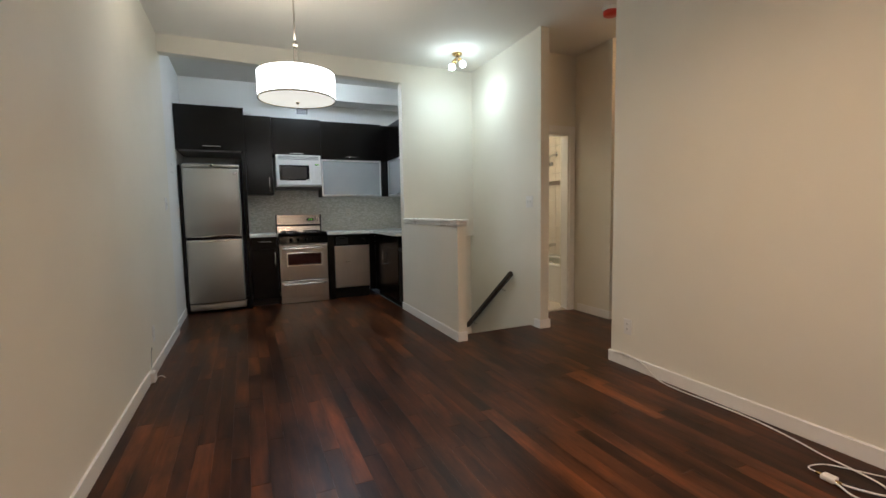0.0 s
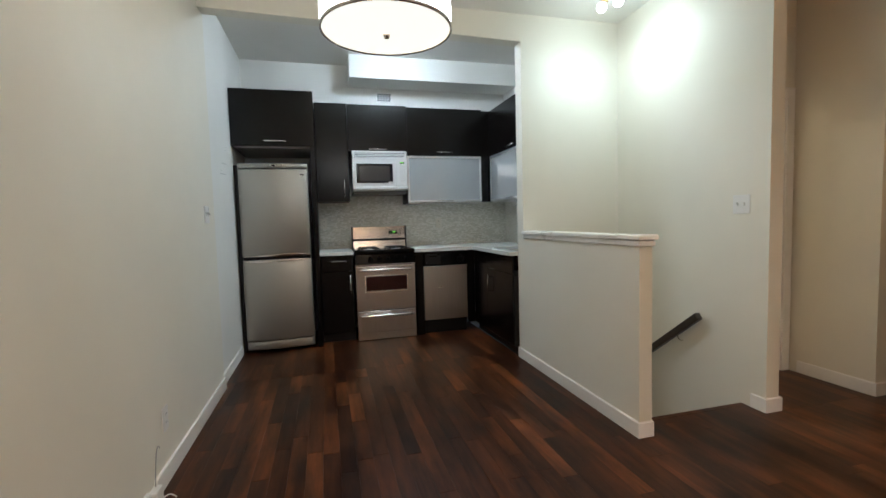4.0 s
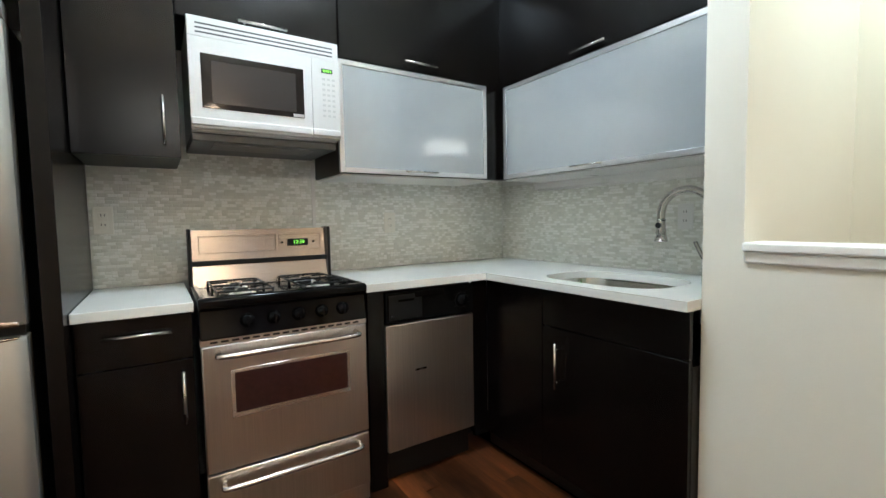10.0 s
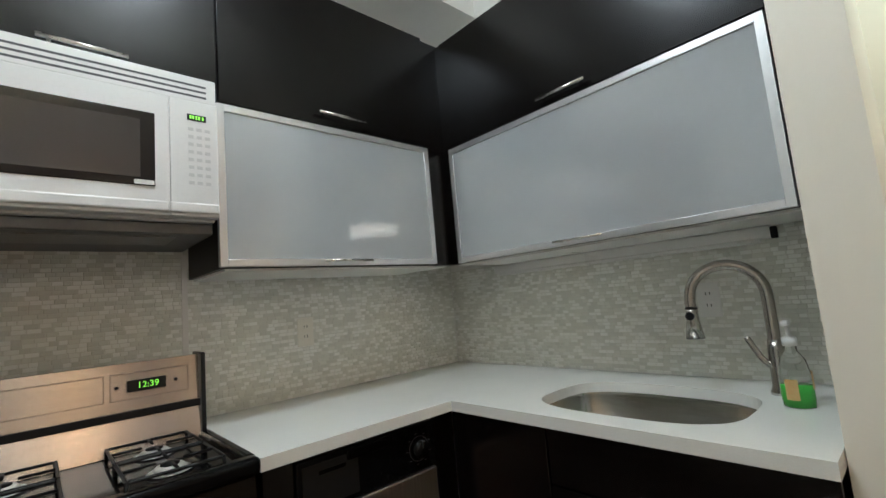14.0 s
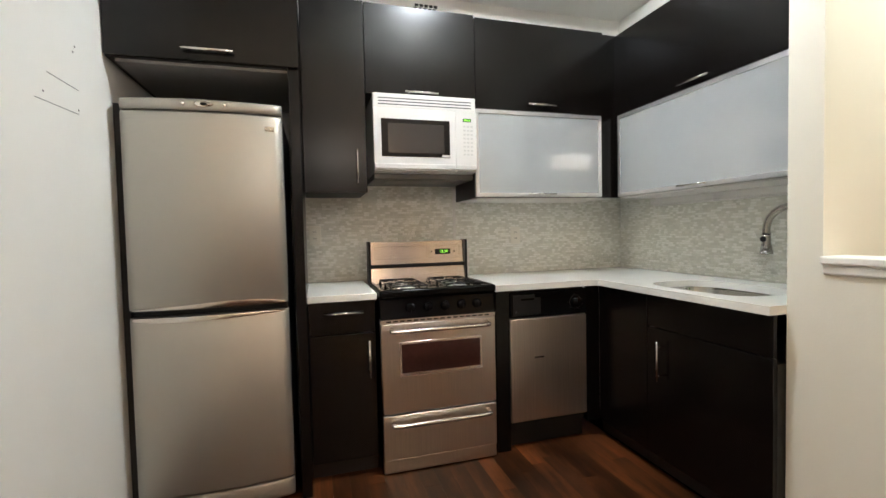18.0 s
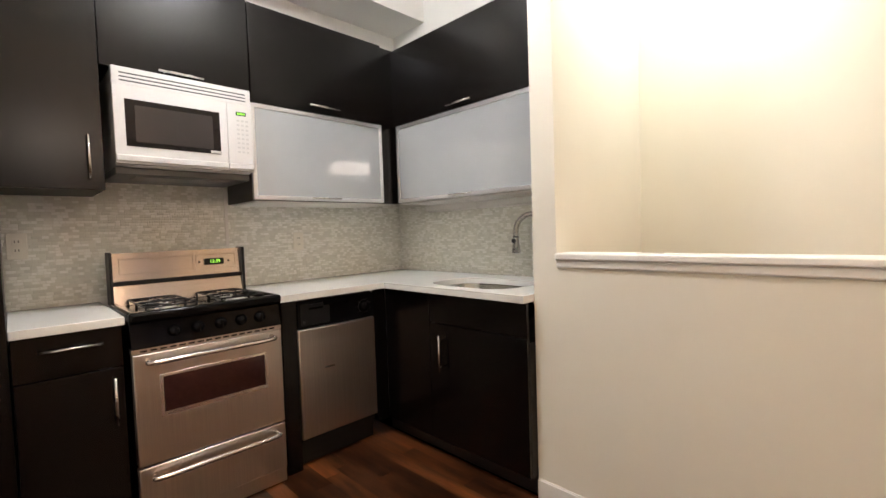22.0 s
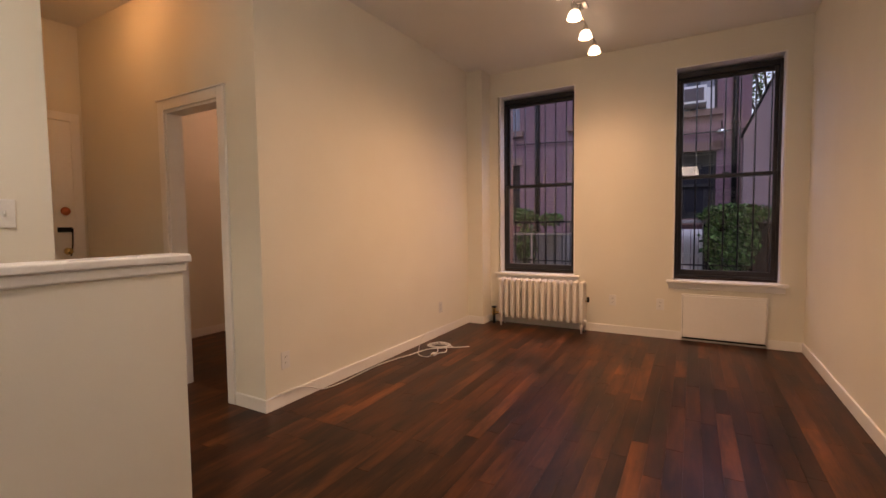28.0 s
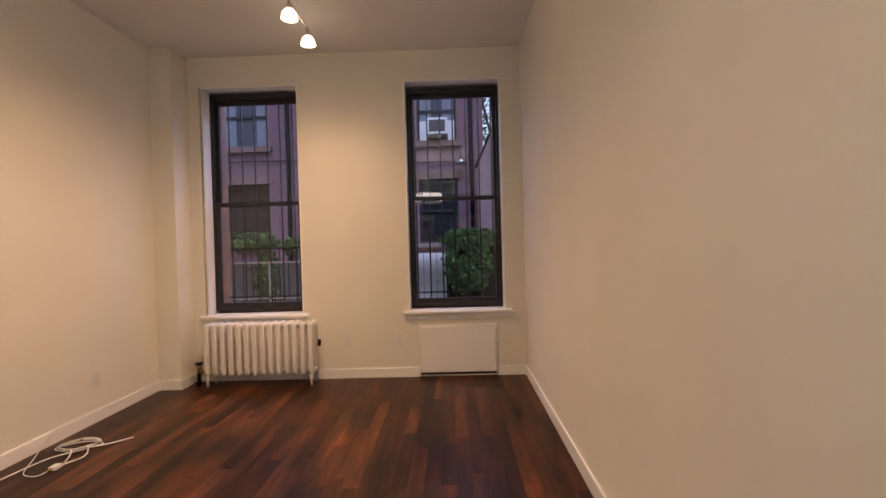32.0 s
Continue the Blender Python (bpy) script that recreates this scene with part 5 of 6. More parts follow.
for xx in (1.455, 1.598):
    part("screw", lathe([(0.005, 0.0), (0.005, 0.004), (0.0, 0.005)], (xx, 7.1730, 1.088), 10, "y"), BLACK_PLASTIC, bg_)
LINE = varied("etched_line", (0.25, 0.22, 0.19), (0.30, 0.27, 0.24), 0.4, 0.8)
for xa, xb in ((1.115, 1.425), (1.440, 1.630)):
    for za, zb in ((1.052, 1.0535), (1.124, 1.1255)):
        part("outline", box(xa, xb, 7.1695, 7.176, za, zb), LINE, bg_)
    for xx in (xa, xb):
        part("outline", box(xx, xx + 0.0015, 7.1695, 7.176, 1.0535, 1.124), LINE, bg_)

# vent grille of small holes high on the back wall
vg = thing("wall_vent", (1.50, 7.395, 2.605), "small round-holed vent grille in the kitchen wall", "vent")
part("plate", box(1.415, 1.580, 7.388, 7.399, 2.560, 2.655, 0.002), WHITE_PLASTIC, vg)
for r in range(4):
    for c in range(5):
        xx, zz = 1.434 + 0.031 * c + (0.008 if r % 2 else 0), 2.573 + 0.022 * r
        part("hole", box(xx - 0.002, xx + 0.023, 7.3865, 7.389, zz, zz + 0.0175, 0.003, 1), BLACK_PLASTIC, vg)

# ---- lamps ----
LAMP_PENDANT, LAMP_KITCHEN, LAMP_STAIR, LAMP_TRACK, LAMP_HALL, LAMP_BATH = 8.7, 84.0, 9.0, 60.0, 15.5, 70.0
SHADE = glow("lit_white_fabric_shade", (1.0, 0.89, 0.76), LAMP_PENDANT)
DIFF = glow("lit_frosted_diffuser", (1.0, 0.88, 0.70), 1.0)
PX, PY = 1.082, 4.12
pd = thing("pendant_lamp", (PX, PY, 1.95), "drum pendant lamp with white fabric shade and frosted diffuser, lit", "pendant lamp")
cz = ceiling_z(PY)
part("canopy", lathe([(0.062, 0.0), (0.062, -0.006), (0.050, -0.022), (0.012, -0.030), (0.0, -0.030)], (PX, PY, cz), 28), NICKEL, pd)
part("rod", cyl((PX, PY, 2.375), (PX, PY, cz - 0.02), 0.0065, n=12), NICKEL, pd)
part("swivel", lathe([(0.0, -0.02), (0.017, -0.016), (0.019, 0.0), (0.017, 0.014), (0.0, 0.018)], (PX, PY, 2.37), 20), NICKEL, pd)
part("stem", lathe([(0.022, 0.0), (0.016, 0.05), (0.012, 0.185), (0.0, 0.19)], (PX, PY, 2.175), 20), NICKEL, pd)
for k in range(3):
    u = radians(30 + 120 * k)
    part("spoke", cyl((PX, PY, 2.178), (PX + 0.262 * math.cos(u), PY + 0.262 * math.sin(u), 2.166), 0.0035, n=8), NICKEL, pd)
R = 0.265
part("shade", lathe([(R, 1.990), (R, 2.165)], (PX, PY, 0), 64, caps=False), SHADE, pd, "white fabric drum shade, lit")
part("inner_shade", lathe([(R - 0.004, 2.165), (R - 0.004, 1.995)], (PX, PY, 0), 64, caps=False), SHADE, pd)
part("lower_ring", lathe([(R - 0.006, 1.982), (R + 0.003, 1.982), (R + 0.003, 1.992), (R - 0.006, 1.992), (R - 0.006, 1.982)], (PX, PY, 0), 64, caps=False), NICKEL, pd)
part("upper_ring", lathe([(R - 0.004, 2.161), (R + 0.002, 2.161), (R + 0.002, 2.168), (R - 0.004, 2.168), (R - 0.004, 2.161)], (PX, PY, 0), 64, caps=False), NICKEL, pd)
part("diffuser", lathe([(0.0, 1.9705), (0.10, 1.9725), (0.20, 1.979), (R - 0.006, 1.987)], (PX, PY, 0), 48, caps=False), DIFF, pd, "frosted glass diffuser, lit")
part("finial", lathe([(0.0, 1.952), (0.010, 1.955), (0.013, 1.962), (0.016, 1.968), (0.0, 1.970)], (PX, PY, 0), 20), NICKEL, pd)

bulb_light("pendant_bulb", (PX, PY, 2.09), 6.0, (1.0, 0.90, 0.74), 0.05)
kl = thing("kitchen_ceiling_lamp", (1.55, 6.22, 2.95), "round frosted dome ceiling lamp, lit", "ceiling lamp")
part("pan", lathe([(0.09, 2.949), (0.09, 2.941), (0.0, 2.941)], (1.55, 6.22, 0), 36), WHITE_PLASTIC, kl)
part("dome", lathe([(0.0, 2.940), (0.120, 2.938), (0.145, 2.915), (0.145, 2.895), (0.115, 2.866), (0.06, 2.850), (0.0, 2.846)], (1.55, 6.22, 0), 36), glow("lit_kitchen_dome", (0.94, 0.975, 0.99), LAMP_KITCHEN), kl)

sl = thing("stair_spot_lamp", (2.87, 5.16, 2.86), "brass two-bulb spot fixture on the ceiling over the stairs, lit", "spot lamp")
zc = ceiling_z(5.16)
part("canopy", lathe([(0.055, 0.0), (0.055, -0.010), (0.040, -0.026), (0.0, -0.028)], (2.87, 5.16, zc), 28), BRASS, sl)
SBULB = glow("lit_reflector_bulb", (0.95, 1.0, 0.97), LAMP_STAIR)
for (ex, ey, ez), spot_at, watts in (((2.905, 5.10, 2.735), (3.308, 5.30, 1.1), 14.0), ((2.80, 5.145, 2.705), (2.84, 5.66, 1.2), 8.5)):
    mid = Vector((2.87, 5.16, zc - 0.03))
    tip = Vector((ex, ey, ez))
    hd_ = tip + (mid - tip).normalized() * 0.06
    part("lamp_head", cyl(hd_, hd_ + (mid - hd_) * 0.55, 0.026, 0.014, n=20), BRASS, sl)
    part("arm", cyl(hd_ + (mid - hd_) * 0.5, mid, 0.006, n=10), BRASS, sl)
    part("bulb", add_ball(bmesh.new(), tip, 0.036, 1.0, 20), SBULB, sl, "lit reflector bulb")
    along = (tip - mid).normalized()
    spot_light("stair_bulb", tip + along * 0.06, spot_at, watts, (0.93, 1.0, 0.92), 165, 1.0, 0.035)
    bulb_light("stair_bulb_glow", tip + along * 0.09, 2.6, (0.96, 1.0, 0.90), 0.035)

tk = thing("track_light", (1.71, 1.4, 2.95), "ceiling bar light with four frosted glass bells, lit", "track light")
part("bar", box(1.703, 1.717, 0.68, 2.06, 2.868, 2.882, 0.003), NICKEL, tk)
part("canopy", box(1.65, 1.77, 1.31, 1.43, ceiling_z(1.37) - 0.022, ceiling_z(1.37), 0.006), NICKEL, tk)
part("stem", cyl((1.71, 1.37, 2.875), (1.71, 1.37, ceiling_z(1.37) - 0.01), 0.008, n=10), NICKEL, tk)
BELL = glow("lit_frosted_bell", (1.0, 0.80, 0.58), 4.0)
TBULB = glow("lit_track_bulb", (1.0, 0.62, 0.36), LAMP_TRACK)
TRACK_WATTS, TRACK_COLOUR = 58.0, (1.0, 0.63, 0.35)
for ty, aim, share, cone in ((0.765, (1.8, 1.2, 0.0), 0.5, 140), (1.155, (1.9, 1.1, 0.0), 1.15, 150), (1.56, (2.3, 2.1, 0.0), 1.25, 146), (1.965, (1.9, 2.7, 0.0), 1.25, 146)):
    hd_ = part("lamp_head", lathe([(0.0, 0.075), (0.016, 0.075), (0.018, 0.055), (0.018, 0.03), (0.0, 0.03)], (1.71, ty, 2.785), 20), NICKEL, tk)
    part("bell", lathe([(0.018, 0.036), (0.032, 0.030), (0.046, 0.012), (0.053, -0.012), (0.055, -0.030)], (1.71, ty, 2.785), 28, caps=False), BELL, hd_, "frosted glass bell, lit")
    part("bulb", lathe([(0.0, -0.026), (0.030, -0.024), (0.046, -0.014), (0.046, -0.010), (0.0, -0.010)], (1.71, ty, 2.785), 24), TBULB, hd_)
    part("knuckle", cyl((1.71, ty, 2.858), (1.71, ty, 2.872), 0.007, n=10), NICKEL, hd_)
    spot_light("track_bulb", (1.71, ty, 2.748), aim, TRACK_WATTS * share, TRACK_COLOUR, cone, 1.0, 0.045)

hl = thing("hall_ceiling_lamp", (4.42, 3.72, 2.893), "round opal glass globe on the hall ceiling, lit", "ceiling lamp")
part("pan", lathe([(0.105, 2.893), (0.105, 2.850), (0.0, 2.850)], (4.42, 3.72, 0), 32), WHITE_PLASTIC, hl)
part("globe", lathe([(0.095, 2.849), (0.118, 2.820), (0.112, 2.780), (0.075, 2.752), (0.0, 2.742)], (4.42, 3.72, 0), 32), glow("lit_opal_globe", (1.0, 0.48, 0.17), LAMP_HALL), hl)

bl = thing("bathroom_lamp", (3.80, 5.7, 2.5), "bathroom ceiling lamp, lit", "ceiling lamp")
part("dome", lathe([(0.13, 2.499), (0.125, 2.46), (0.08, 2.43), (0.0, 2.42)], (3.80, 5.7, 0), 28), glow("lit_bath_dome", (1.0, 0.80, 0.54), LAMP_BATH), bl)

# smoke detector with its red dust cap
sd = thing("smoke_detector", (3.66, 3.757, 2.892), "round smoke detector under a red plastic dust cap on the ceiling", "smoke detector")
part("base", lathe([(0.072, 2.8925), (0.072, 2.858), (0.0, 2.858)], (3.66, 3.757, 0), 32), WHITE_PLASTIC, sd)
part("dust_cap", lathe([(0.066, 2.858), (0.064, 2.832), (0.058, 2.824), (0.0, 2.822)], (3.66, 3.757, 0), 32), RED, sd, "red plastic dust cap")

# ---- living room things ----
rd = thing("radiator", (2.37, 0.25, 0), "white cast iron column radiator under the window", "radiator")
NSEC, RX0, RX1 = 14, 1.875, 2.868
for k in range(NSEC):
    cx = RX0 + 0.036 + (RX1 - RX0 - 0.072) * k / (NSEC - 1)
    end = k in (0, NSEC - 1)
    bm = bmesh.new()
    w = 0.0215
    for cy, wy in ((0.312, 0.022), (0.248, 0.020), (0.184, 0.022)):
        add_box(bm, cx - w, cx + w, cy - wy, cy + wy, 0.105, 0.530, 0.010, 2)
        if end and wy > 0.021:
            add_cyl(bm, (cx, cy, 0.001), (cx, cy, 0.13), 0.011, 0.019, 12)
    add_box(bm, cx - w - 0.002, cx + w + 0.002, 0.166, 0.336, 0.497, 0.556, 0.020, 3)
    add_box(bm, cx - w - 0.001, cx + w + 0.001, 0.166, 0.334, 0.100, 0.148, 0.016, 3)
    part("end_section" if end else "section", bm, RAD, rd)
part("upper_hub", cyl((RX0, 0.248, 0.520), (RX1, 0.248, 0.520), 0.018, n=12), RAD, rd)
part("lower_hub", cyl((RX0, 0.248, 0.128), (RX1, 0.248, 0.128), 0.018, n=12), RAD, rd)
vv = part("steam_valve", lathe([(0.0, 0), (0.022, 0.0), (0.026, 0.02), (0.018, 0.05), (0.024, 0.06), (0.022, 0.085), (0.0, 0.09)], (2.945, 0.248, 0.10), 18), BRASS, rd, "old steam valve with a black handle")
part("valve_pipe", cyl((2.945, 0.248, 0.0), (2.945, 0.248, 0.11), 0.016, n=12), CAST_IRON, vv)
part("valve_elbow", cyl((2.945, 0.248, 0.128), (RX1, 0.248, 0.128), 0.016, n=12), BRASS, vv)
part("valve_handle", lathe([(0.0, 0.0), (0.032, 0.0), (0.034, 0.012), (0.0, 0.018)], (2.945, 0.248, 0.190), 16), BLACK_PLASTIC, vv)
av = part("air_vent", lathe([(0.0, 0.0), (0.013, 0.0), (0.015, 0.03), (0.013, 0.055), (0.0, 0.06)], (1.852, 0.26, 0.335), 14), BLACK_PLASTIC, rd, "small dark air vent")
part("vent_stub", cyl((1.852, 0.26, 0.345), (1.88, 0.26, 0.345), 0.006, n=8), BRASS, av)
part("end_plug", lathe([(0.020, 0.0), (0.020, 0.02), (0.012, 0.035), (0.0, 0.035)], (RX0 - 0.002, 0.248, 0.128), 14, "x"), RAD, rd)

ac = thing("wall_ac_cover", (0.622, 0.13, 0.25), "white painted panel covering the wall air conditioner", "wall panel")
part("sleeve", box(0.277, 0.967, FACE - 0.02, FACE + 0.010, 0.020, 0.462), BLACK_PLASTIC, ac)
part("panel", box(0.285, 0.960, FACE + 0.006, FACE + 0.030, 0.040, 0.455, 0.004), TRIM, ac)
part("edge_trim", box(0.270, 0.283, FACE, FACE + 0.022, 0.030, 0.470, 0.003), TRIM, ac)
part("edge_trim", box(0.962, 0.975, FACE, FACE + 0.022, 0.030, 0.470, 0.003), TRIM, ac)
part("edge_trim", box(0.283, 0.962, FACE, FACE + 0.022, 0.457, 0.470, 0.003), TRIM, ac)

# long white cable along the wall, ending in a loose coil
cb = thing("white_cable", (3.0, 1.6, 0), "loose white cable along the baseboard, coiled at one end", "cable")
run = [(3.214, 3.20, 0.094), (3.213, 3.05, 0.093), (3.210, 2.93, 0.06), (3.196, 2.82, 0.012), (3.175, 2.66, 0.006), (3.182, 2.45, 0.006), (3.185, 2.2, 0.006), (3.150, 1.98, 0.006), (3.110, 1.836, 0.006), (3.092, 1.717, 0.006), (3.061, 1.60, 0.007), (2.999, 1.545, 0.010), (2.925, 1.515, 0.016)]
part("run", tube(run, 0.0042, 8), CORD, cb)
rr = random.Random(3)
for k in range(3):
    cx, cy = 3.02 + rr.uniform(-0.012, 0.012), 1.44 + rr.uniform(-0.010, 0.010)
    ra, rb_, ph = 0.130 - 0.014 * k + rr.uniform(-0.006, 0.006), 0.060 + 0.008 * k, rr.uniform(0, 6)
    pts = []
    for j in range(13):
        u = ph + 2 * math.pi * j / 12 * 0.97
        x, y = ra * math.cos(u), rb_ * math.sin(u)
        c, s = math.cos(0.22), math.sin(0.22)
        pts.append((cx + x * c - y * s, cy + x * s + y * c, 0.006 + 0.007 * k + 0.003 * math.sin(3 * u)))
    part("loop", tube(pts, 0.0042, 8), CORD, cb)
part("tail", tube([(2.99, 1.50, 0.014), (2.921, 1.475, 0.014), (2.837, 1.412, 0.008), (2.753, 1.328, 0.006)], 0.0050, 8), CORD, cb)
for pts in ([(3.00, 1.52, 0.018), (2.960, 1.570, 0.012), (2.922, 1.645, 0.010), (2.910, 1.690, 0.012)],
            [(2.94, 1.47, 0.022), (2.880, 1.540, 0.012), (2.862, 1.606, 0.010), (2.888, 1.665, 0.012), (2.905, 1.700, 0.012)]):
    part("strand", tube(pts, 0.0045, 8), CORD, cb)
sp_ = part("splitter", box(2.893, 2.937, 1.690, 1.742, 0.001, 0.024, 0.006), CORD, cb, "cream cable splitter with brass ends")
part("brass_end", cyl((2.915, 1.742, 0.012), (2.918, 1.764, 0.012), 0.0065, n=10), BRASS, sp_)
part("collar", cyl((2.905, 1.672, 0.012), (2.910, 1.692, 0.012), 0.0085, n=10), BRASS, sp_)
part("riser", tube([(2.918, 1.762, 0.012), (2.940, 1.805, 0.007), (3.015, 1.793, 0.006), (3.064, 1.749, 0.006), (3.120, 1.652, 0.008), (3.195, 1.515, 0.020), (3.216, 1.427, 0.066), (3.222, 1.32, 0.093), (3.226, 1.05, 0.093)], 0.0030, 8), CORD, cb)

# thin wire and small box on the long wall
wi = thing("wall_wire", (0.03, 4.40, 0), "thin grey wire into a small white baseboard box", "wire")
XW = 0.0265
part("wire", tube([(XW, 4.50, 0.20), (XW + 0.006, 4.465, 0.225), (XW + 0.004, 4.445, 0.20), (XW + 0.004, 4.425, 0.13), (XW + 0.010, 4.395, 0.07)], 0.0022, 6), varied("grey_wire", (0.25, 0.24, 0.22), (0.32, 0.31, 0.28), 0.5), wi)
part("junction_box", box(XW - 0.002, XW + 0.035, 4.340, 4.415, 0.002, 0.075, 0.006), TRIM, wi)
part("wire_tail", tube([(XW + 0.03, 4.38, 0.02), (XW + 0.06, 4.40, 0.03), (XW + 0.085, 4.41, 0.008)], 0.003, 6), CORD, wi)

# handrail down the stairs
hr = thing("handrail", (3.27, 5.1, 0.1), "dark wooden handrail on brackets down the stair wall", "handrail")
a, b = Vector((3.262, 4.72, 0.500)), Vector((3.262, 6.3, -0.735))
bm = add_box(bmesh.new(), -0.022, 0.022, -(b - a).length / 2, (b - a).length / 2, -0.026, 0.026, 0.010, 3)
ang = math.atan2(b.z - a.z, b.y - a.y)
bmesh.ops.transform(bm, matrix=Matrix.Translation((a + b) / 2) @ Matrix.Rotation(ang, 4, "X"), verts=bm.verts)
part("rail", bm, RAIL_WOOD, hr)
for u in (0.12, 0.55):
    p = a + (b - a) * u
    part("bracket", tube([(3.262, p.y, p.z - 0.02), (3.268, p.y, p.z - 0.055), (3.29, p.y, p.z - 0.075), (3.308, p.y, p.z - 0.075)], 0.005, 8), NICKEL, hr)

# scratches left on the kitchen side wall
sc = thing("wall_scratches", (0.004, 6.3, 1.75), "grey scratches and old anchor holes in the wall paint", "wall marks")
SCR = varied("grey_scratch", (0.22, 0.21, 0.20), (0.30, 0.29, 0.28), 0.8)
for (ya, za, yb, zb) in ((6.271, 1.728, 6.464, 1.729), (6.202, 1.632, 6.459, 1.645)):
    part("scratch", cyl((0.0034, ya, za), (0.0034, yb, zb), 0.0012, n=6), SCR, sc)
for (yy, zz) in ((6.454, 1.876), (6.44, 1.853), (6.248, 1.662), (6.46, 1.659), (6.469, 2.146)):
    part("hole", lathe([(0.004, 0.0), (0.003, 0.0012), (0.0, 0.0012)], (0.003, yy, zz), 10, "x"), SCR, sc)


# ---- hall, bedroom and bathroom beyond ----
def panel_door(name, x0, x1, z1, y, facing, label):
    """A six-panel door in a plane of constant y."""
    th = thing(name, ((x0 + x1) / 2, y, 0), label, "door", kind="structure")
    part("leaf", box(x0, x1, y, y - facing * 0.035, 0.006, z1, 0.002), TRIM, th)
    w = (x1 - x0 - 0.30) / 2
    for xa in (x0 + 0.10, x0 + 0.20 + w):
        for za, zb in ((0.20, 0.80), (0.92, 1.56), (1.68, 1.90)):
            f0, f1 = sorted((y, y + facing * 0.006))
            p = part("panel", box(xa, xa + w, f0, f1, za, zb, 0.004), TRIM, th)
            part("field", box(xa + 0.03, xa + w - 0.03, f0, f1 + (0.004 if facing > 0 else 0) - (0 if facing > 0 else 0), za + 0.03, zb - 0.03, 0.002) if facing > 0 else box(xa + 0.03, xa + w - 0.03, f0 - 0.004, f1, za + 0.03, zb - 0.03, 0.002), TRIM, p)
    return th


cd = panel_door("door_1", 4.505, 5.205, 2.012, 4.262, -1, "white six-panel closet door, closed")
part("door_knob", lathe([(0.012, 0.0), (0.012, 0.03), (0.026, 0.045), (0.026, 0.06), (0.0, 0.07)], (4.57, 4.262, 0.93), 18, "y"), BRASS, cd)

COPPER = varied("reddish_copper_lock", (0.50, 0.14, 0.06), (0.60, 0.20, 0.09), 0.3, 0.6)
ed = thing("door_2", (5.49, 3.80, 0), "white entry door with locks at the hall end, closed", "door", kind="structure")
part("leaf", box(5.46, 5.498, 3.375, 4.16, 0.006, 2.08, 0.003), TRIM, ed)
for yy in (3.30, 4.165):
    part("casing_leg", box(5.475, 5.499, yy, yy + 0.07, 0.0, 2.09, 0.004), TRIM, ed)
part("casing_head", box(5.475, 5.499, 3.30, 4.235, 2.09, 2.16, 0.004), TRIM, ed)
for zz, r, m_, sz in ((1.335, 0.036, COPPER, 0.03), (1.00, 0.03, BRASS, 0.055)):
    part("lock" if zz > 1.2 else "door_knob", lathe([(r * 0.8, 0.0), (r, -0.01), (r * 0.7, -sz), (0.0, -sz - 0.004)], (5.46, 3.44, zz), 18, "x"), m_, ed)
part("latch_plate", box(5.45, 5.46, 3.40, 3.50, 1.16, 1.20, 0.002), BLACK_PLASTIC, ed)
part("chain_lock", tube([(5.45, 3.40, 1.19), (5.44, 3.41, 1.05), (5.45, 3.42, 0.96)], 0.006, 8), CAST_IRON, ed)

BATH_TILE = varied("cream_bath_tile", (0.66, 0.58, 0.46), (0.74, 0.66, 0.54), 0.2, fine=30)
bt_ = thing("bathroom_tiling", (4.92, 5.78, 0), "cream tiled bathroom wall with a dark border strip", "tiled wall", kind="structure")
for r in range(10):
    for c in range(7):
        ya, za = 5.055 + 0.205 * c, 0.50 + 0.2 * r
        part("tile", box(4.917, 4.931, ya + 0.002, ya + 0.203, za + 0.002, za + 0.198, 0.002, 1), BATH_TILE, bt_)
part("border", box(4.910, 4.918, 5.055, 6.49, 1.525, 1.585), varied("brown_border_tile", (0.10, 0.07, 0.05), (0.16, 0.11, 0.08), 0.3), bt_)
tub = thing("bathtub", (4.55, 5.78, 0), "white enamel bathtub along the tiled wall", "bathtub")
part("apron", box(4.19, 4.23, 5.055, 6.49, 0.012, 0.45, 0.01), RAD, tub)
part("rim", box(4.18, 4.27, 5.055, 6.49, 0.45, 0.48, 0.012), RAD, tub)
part("back_rim", box(4.83, 4.916, 5.055, 6.49, 0.45, 0.48, 0.012), RAD, tub)
part("end_rim", box(4.27, 4.83, 6.40, 6.49, 0.45, 0.48, 0.012), RAD, tub)
part("floor_pan", box(4.23, 4.916, 5.055, 6.49, 0.10, 0.14), RAD, tub)
part("spout", tube([(4.916, 6.085, 0.645), (4.86, 6.085, 0.645), (4.80, 6.085, 0.625)], 0.022, 10), NICKEL, tub, "chrome tub spout")
part("overflow_plate", lathe([(0.035, 0.0), (0.032, -0.012), (0.0, -0.014)], (4.83, 6.06, 0.36), 18, "x"), NICKEL, tub)
shw = thing("shower_head", (4.90, 6.09, 1.88), "chrome shower head on a wall arm", "shower head")
part("arm", tube([(4.916, 6.06, 1.97), (4.86, 6.07, 1.96), (4.80, 6.08, 1.92)], 0.012, 8), NICKEL, shw)
part("head", cyl((4.80, 6.08, 1.92), (4.77, 6.09, 1.87), 0.020, 0.045, n=18), NICKEL, shw)
part("flange", lathe([(0.035, 0.0), (0.030, -0.010), (0.0, -0.012)], (4.917, 6.06, 1.97), 18, "x"), NICKEL, shw)
part("valve_knob", lathe([(0.034, 0.0), (0.034, -0.03), (0.0, -0.04)], (4.917, 6.17, 1.84), 18, "x"), NICKEL, shw)
bmf = box(3.405, 4.93, 4.82, 6.5, -0.10, 0.012)
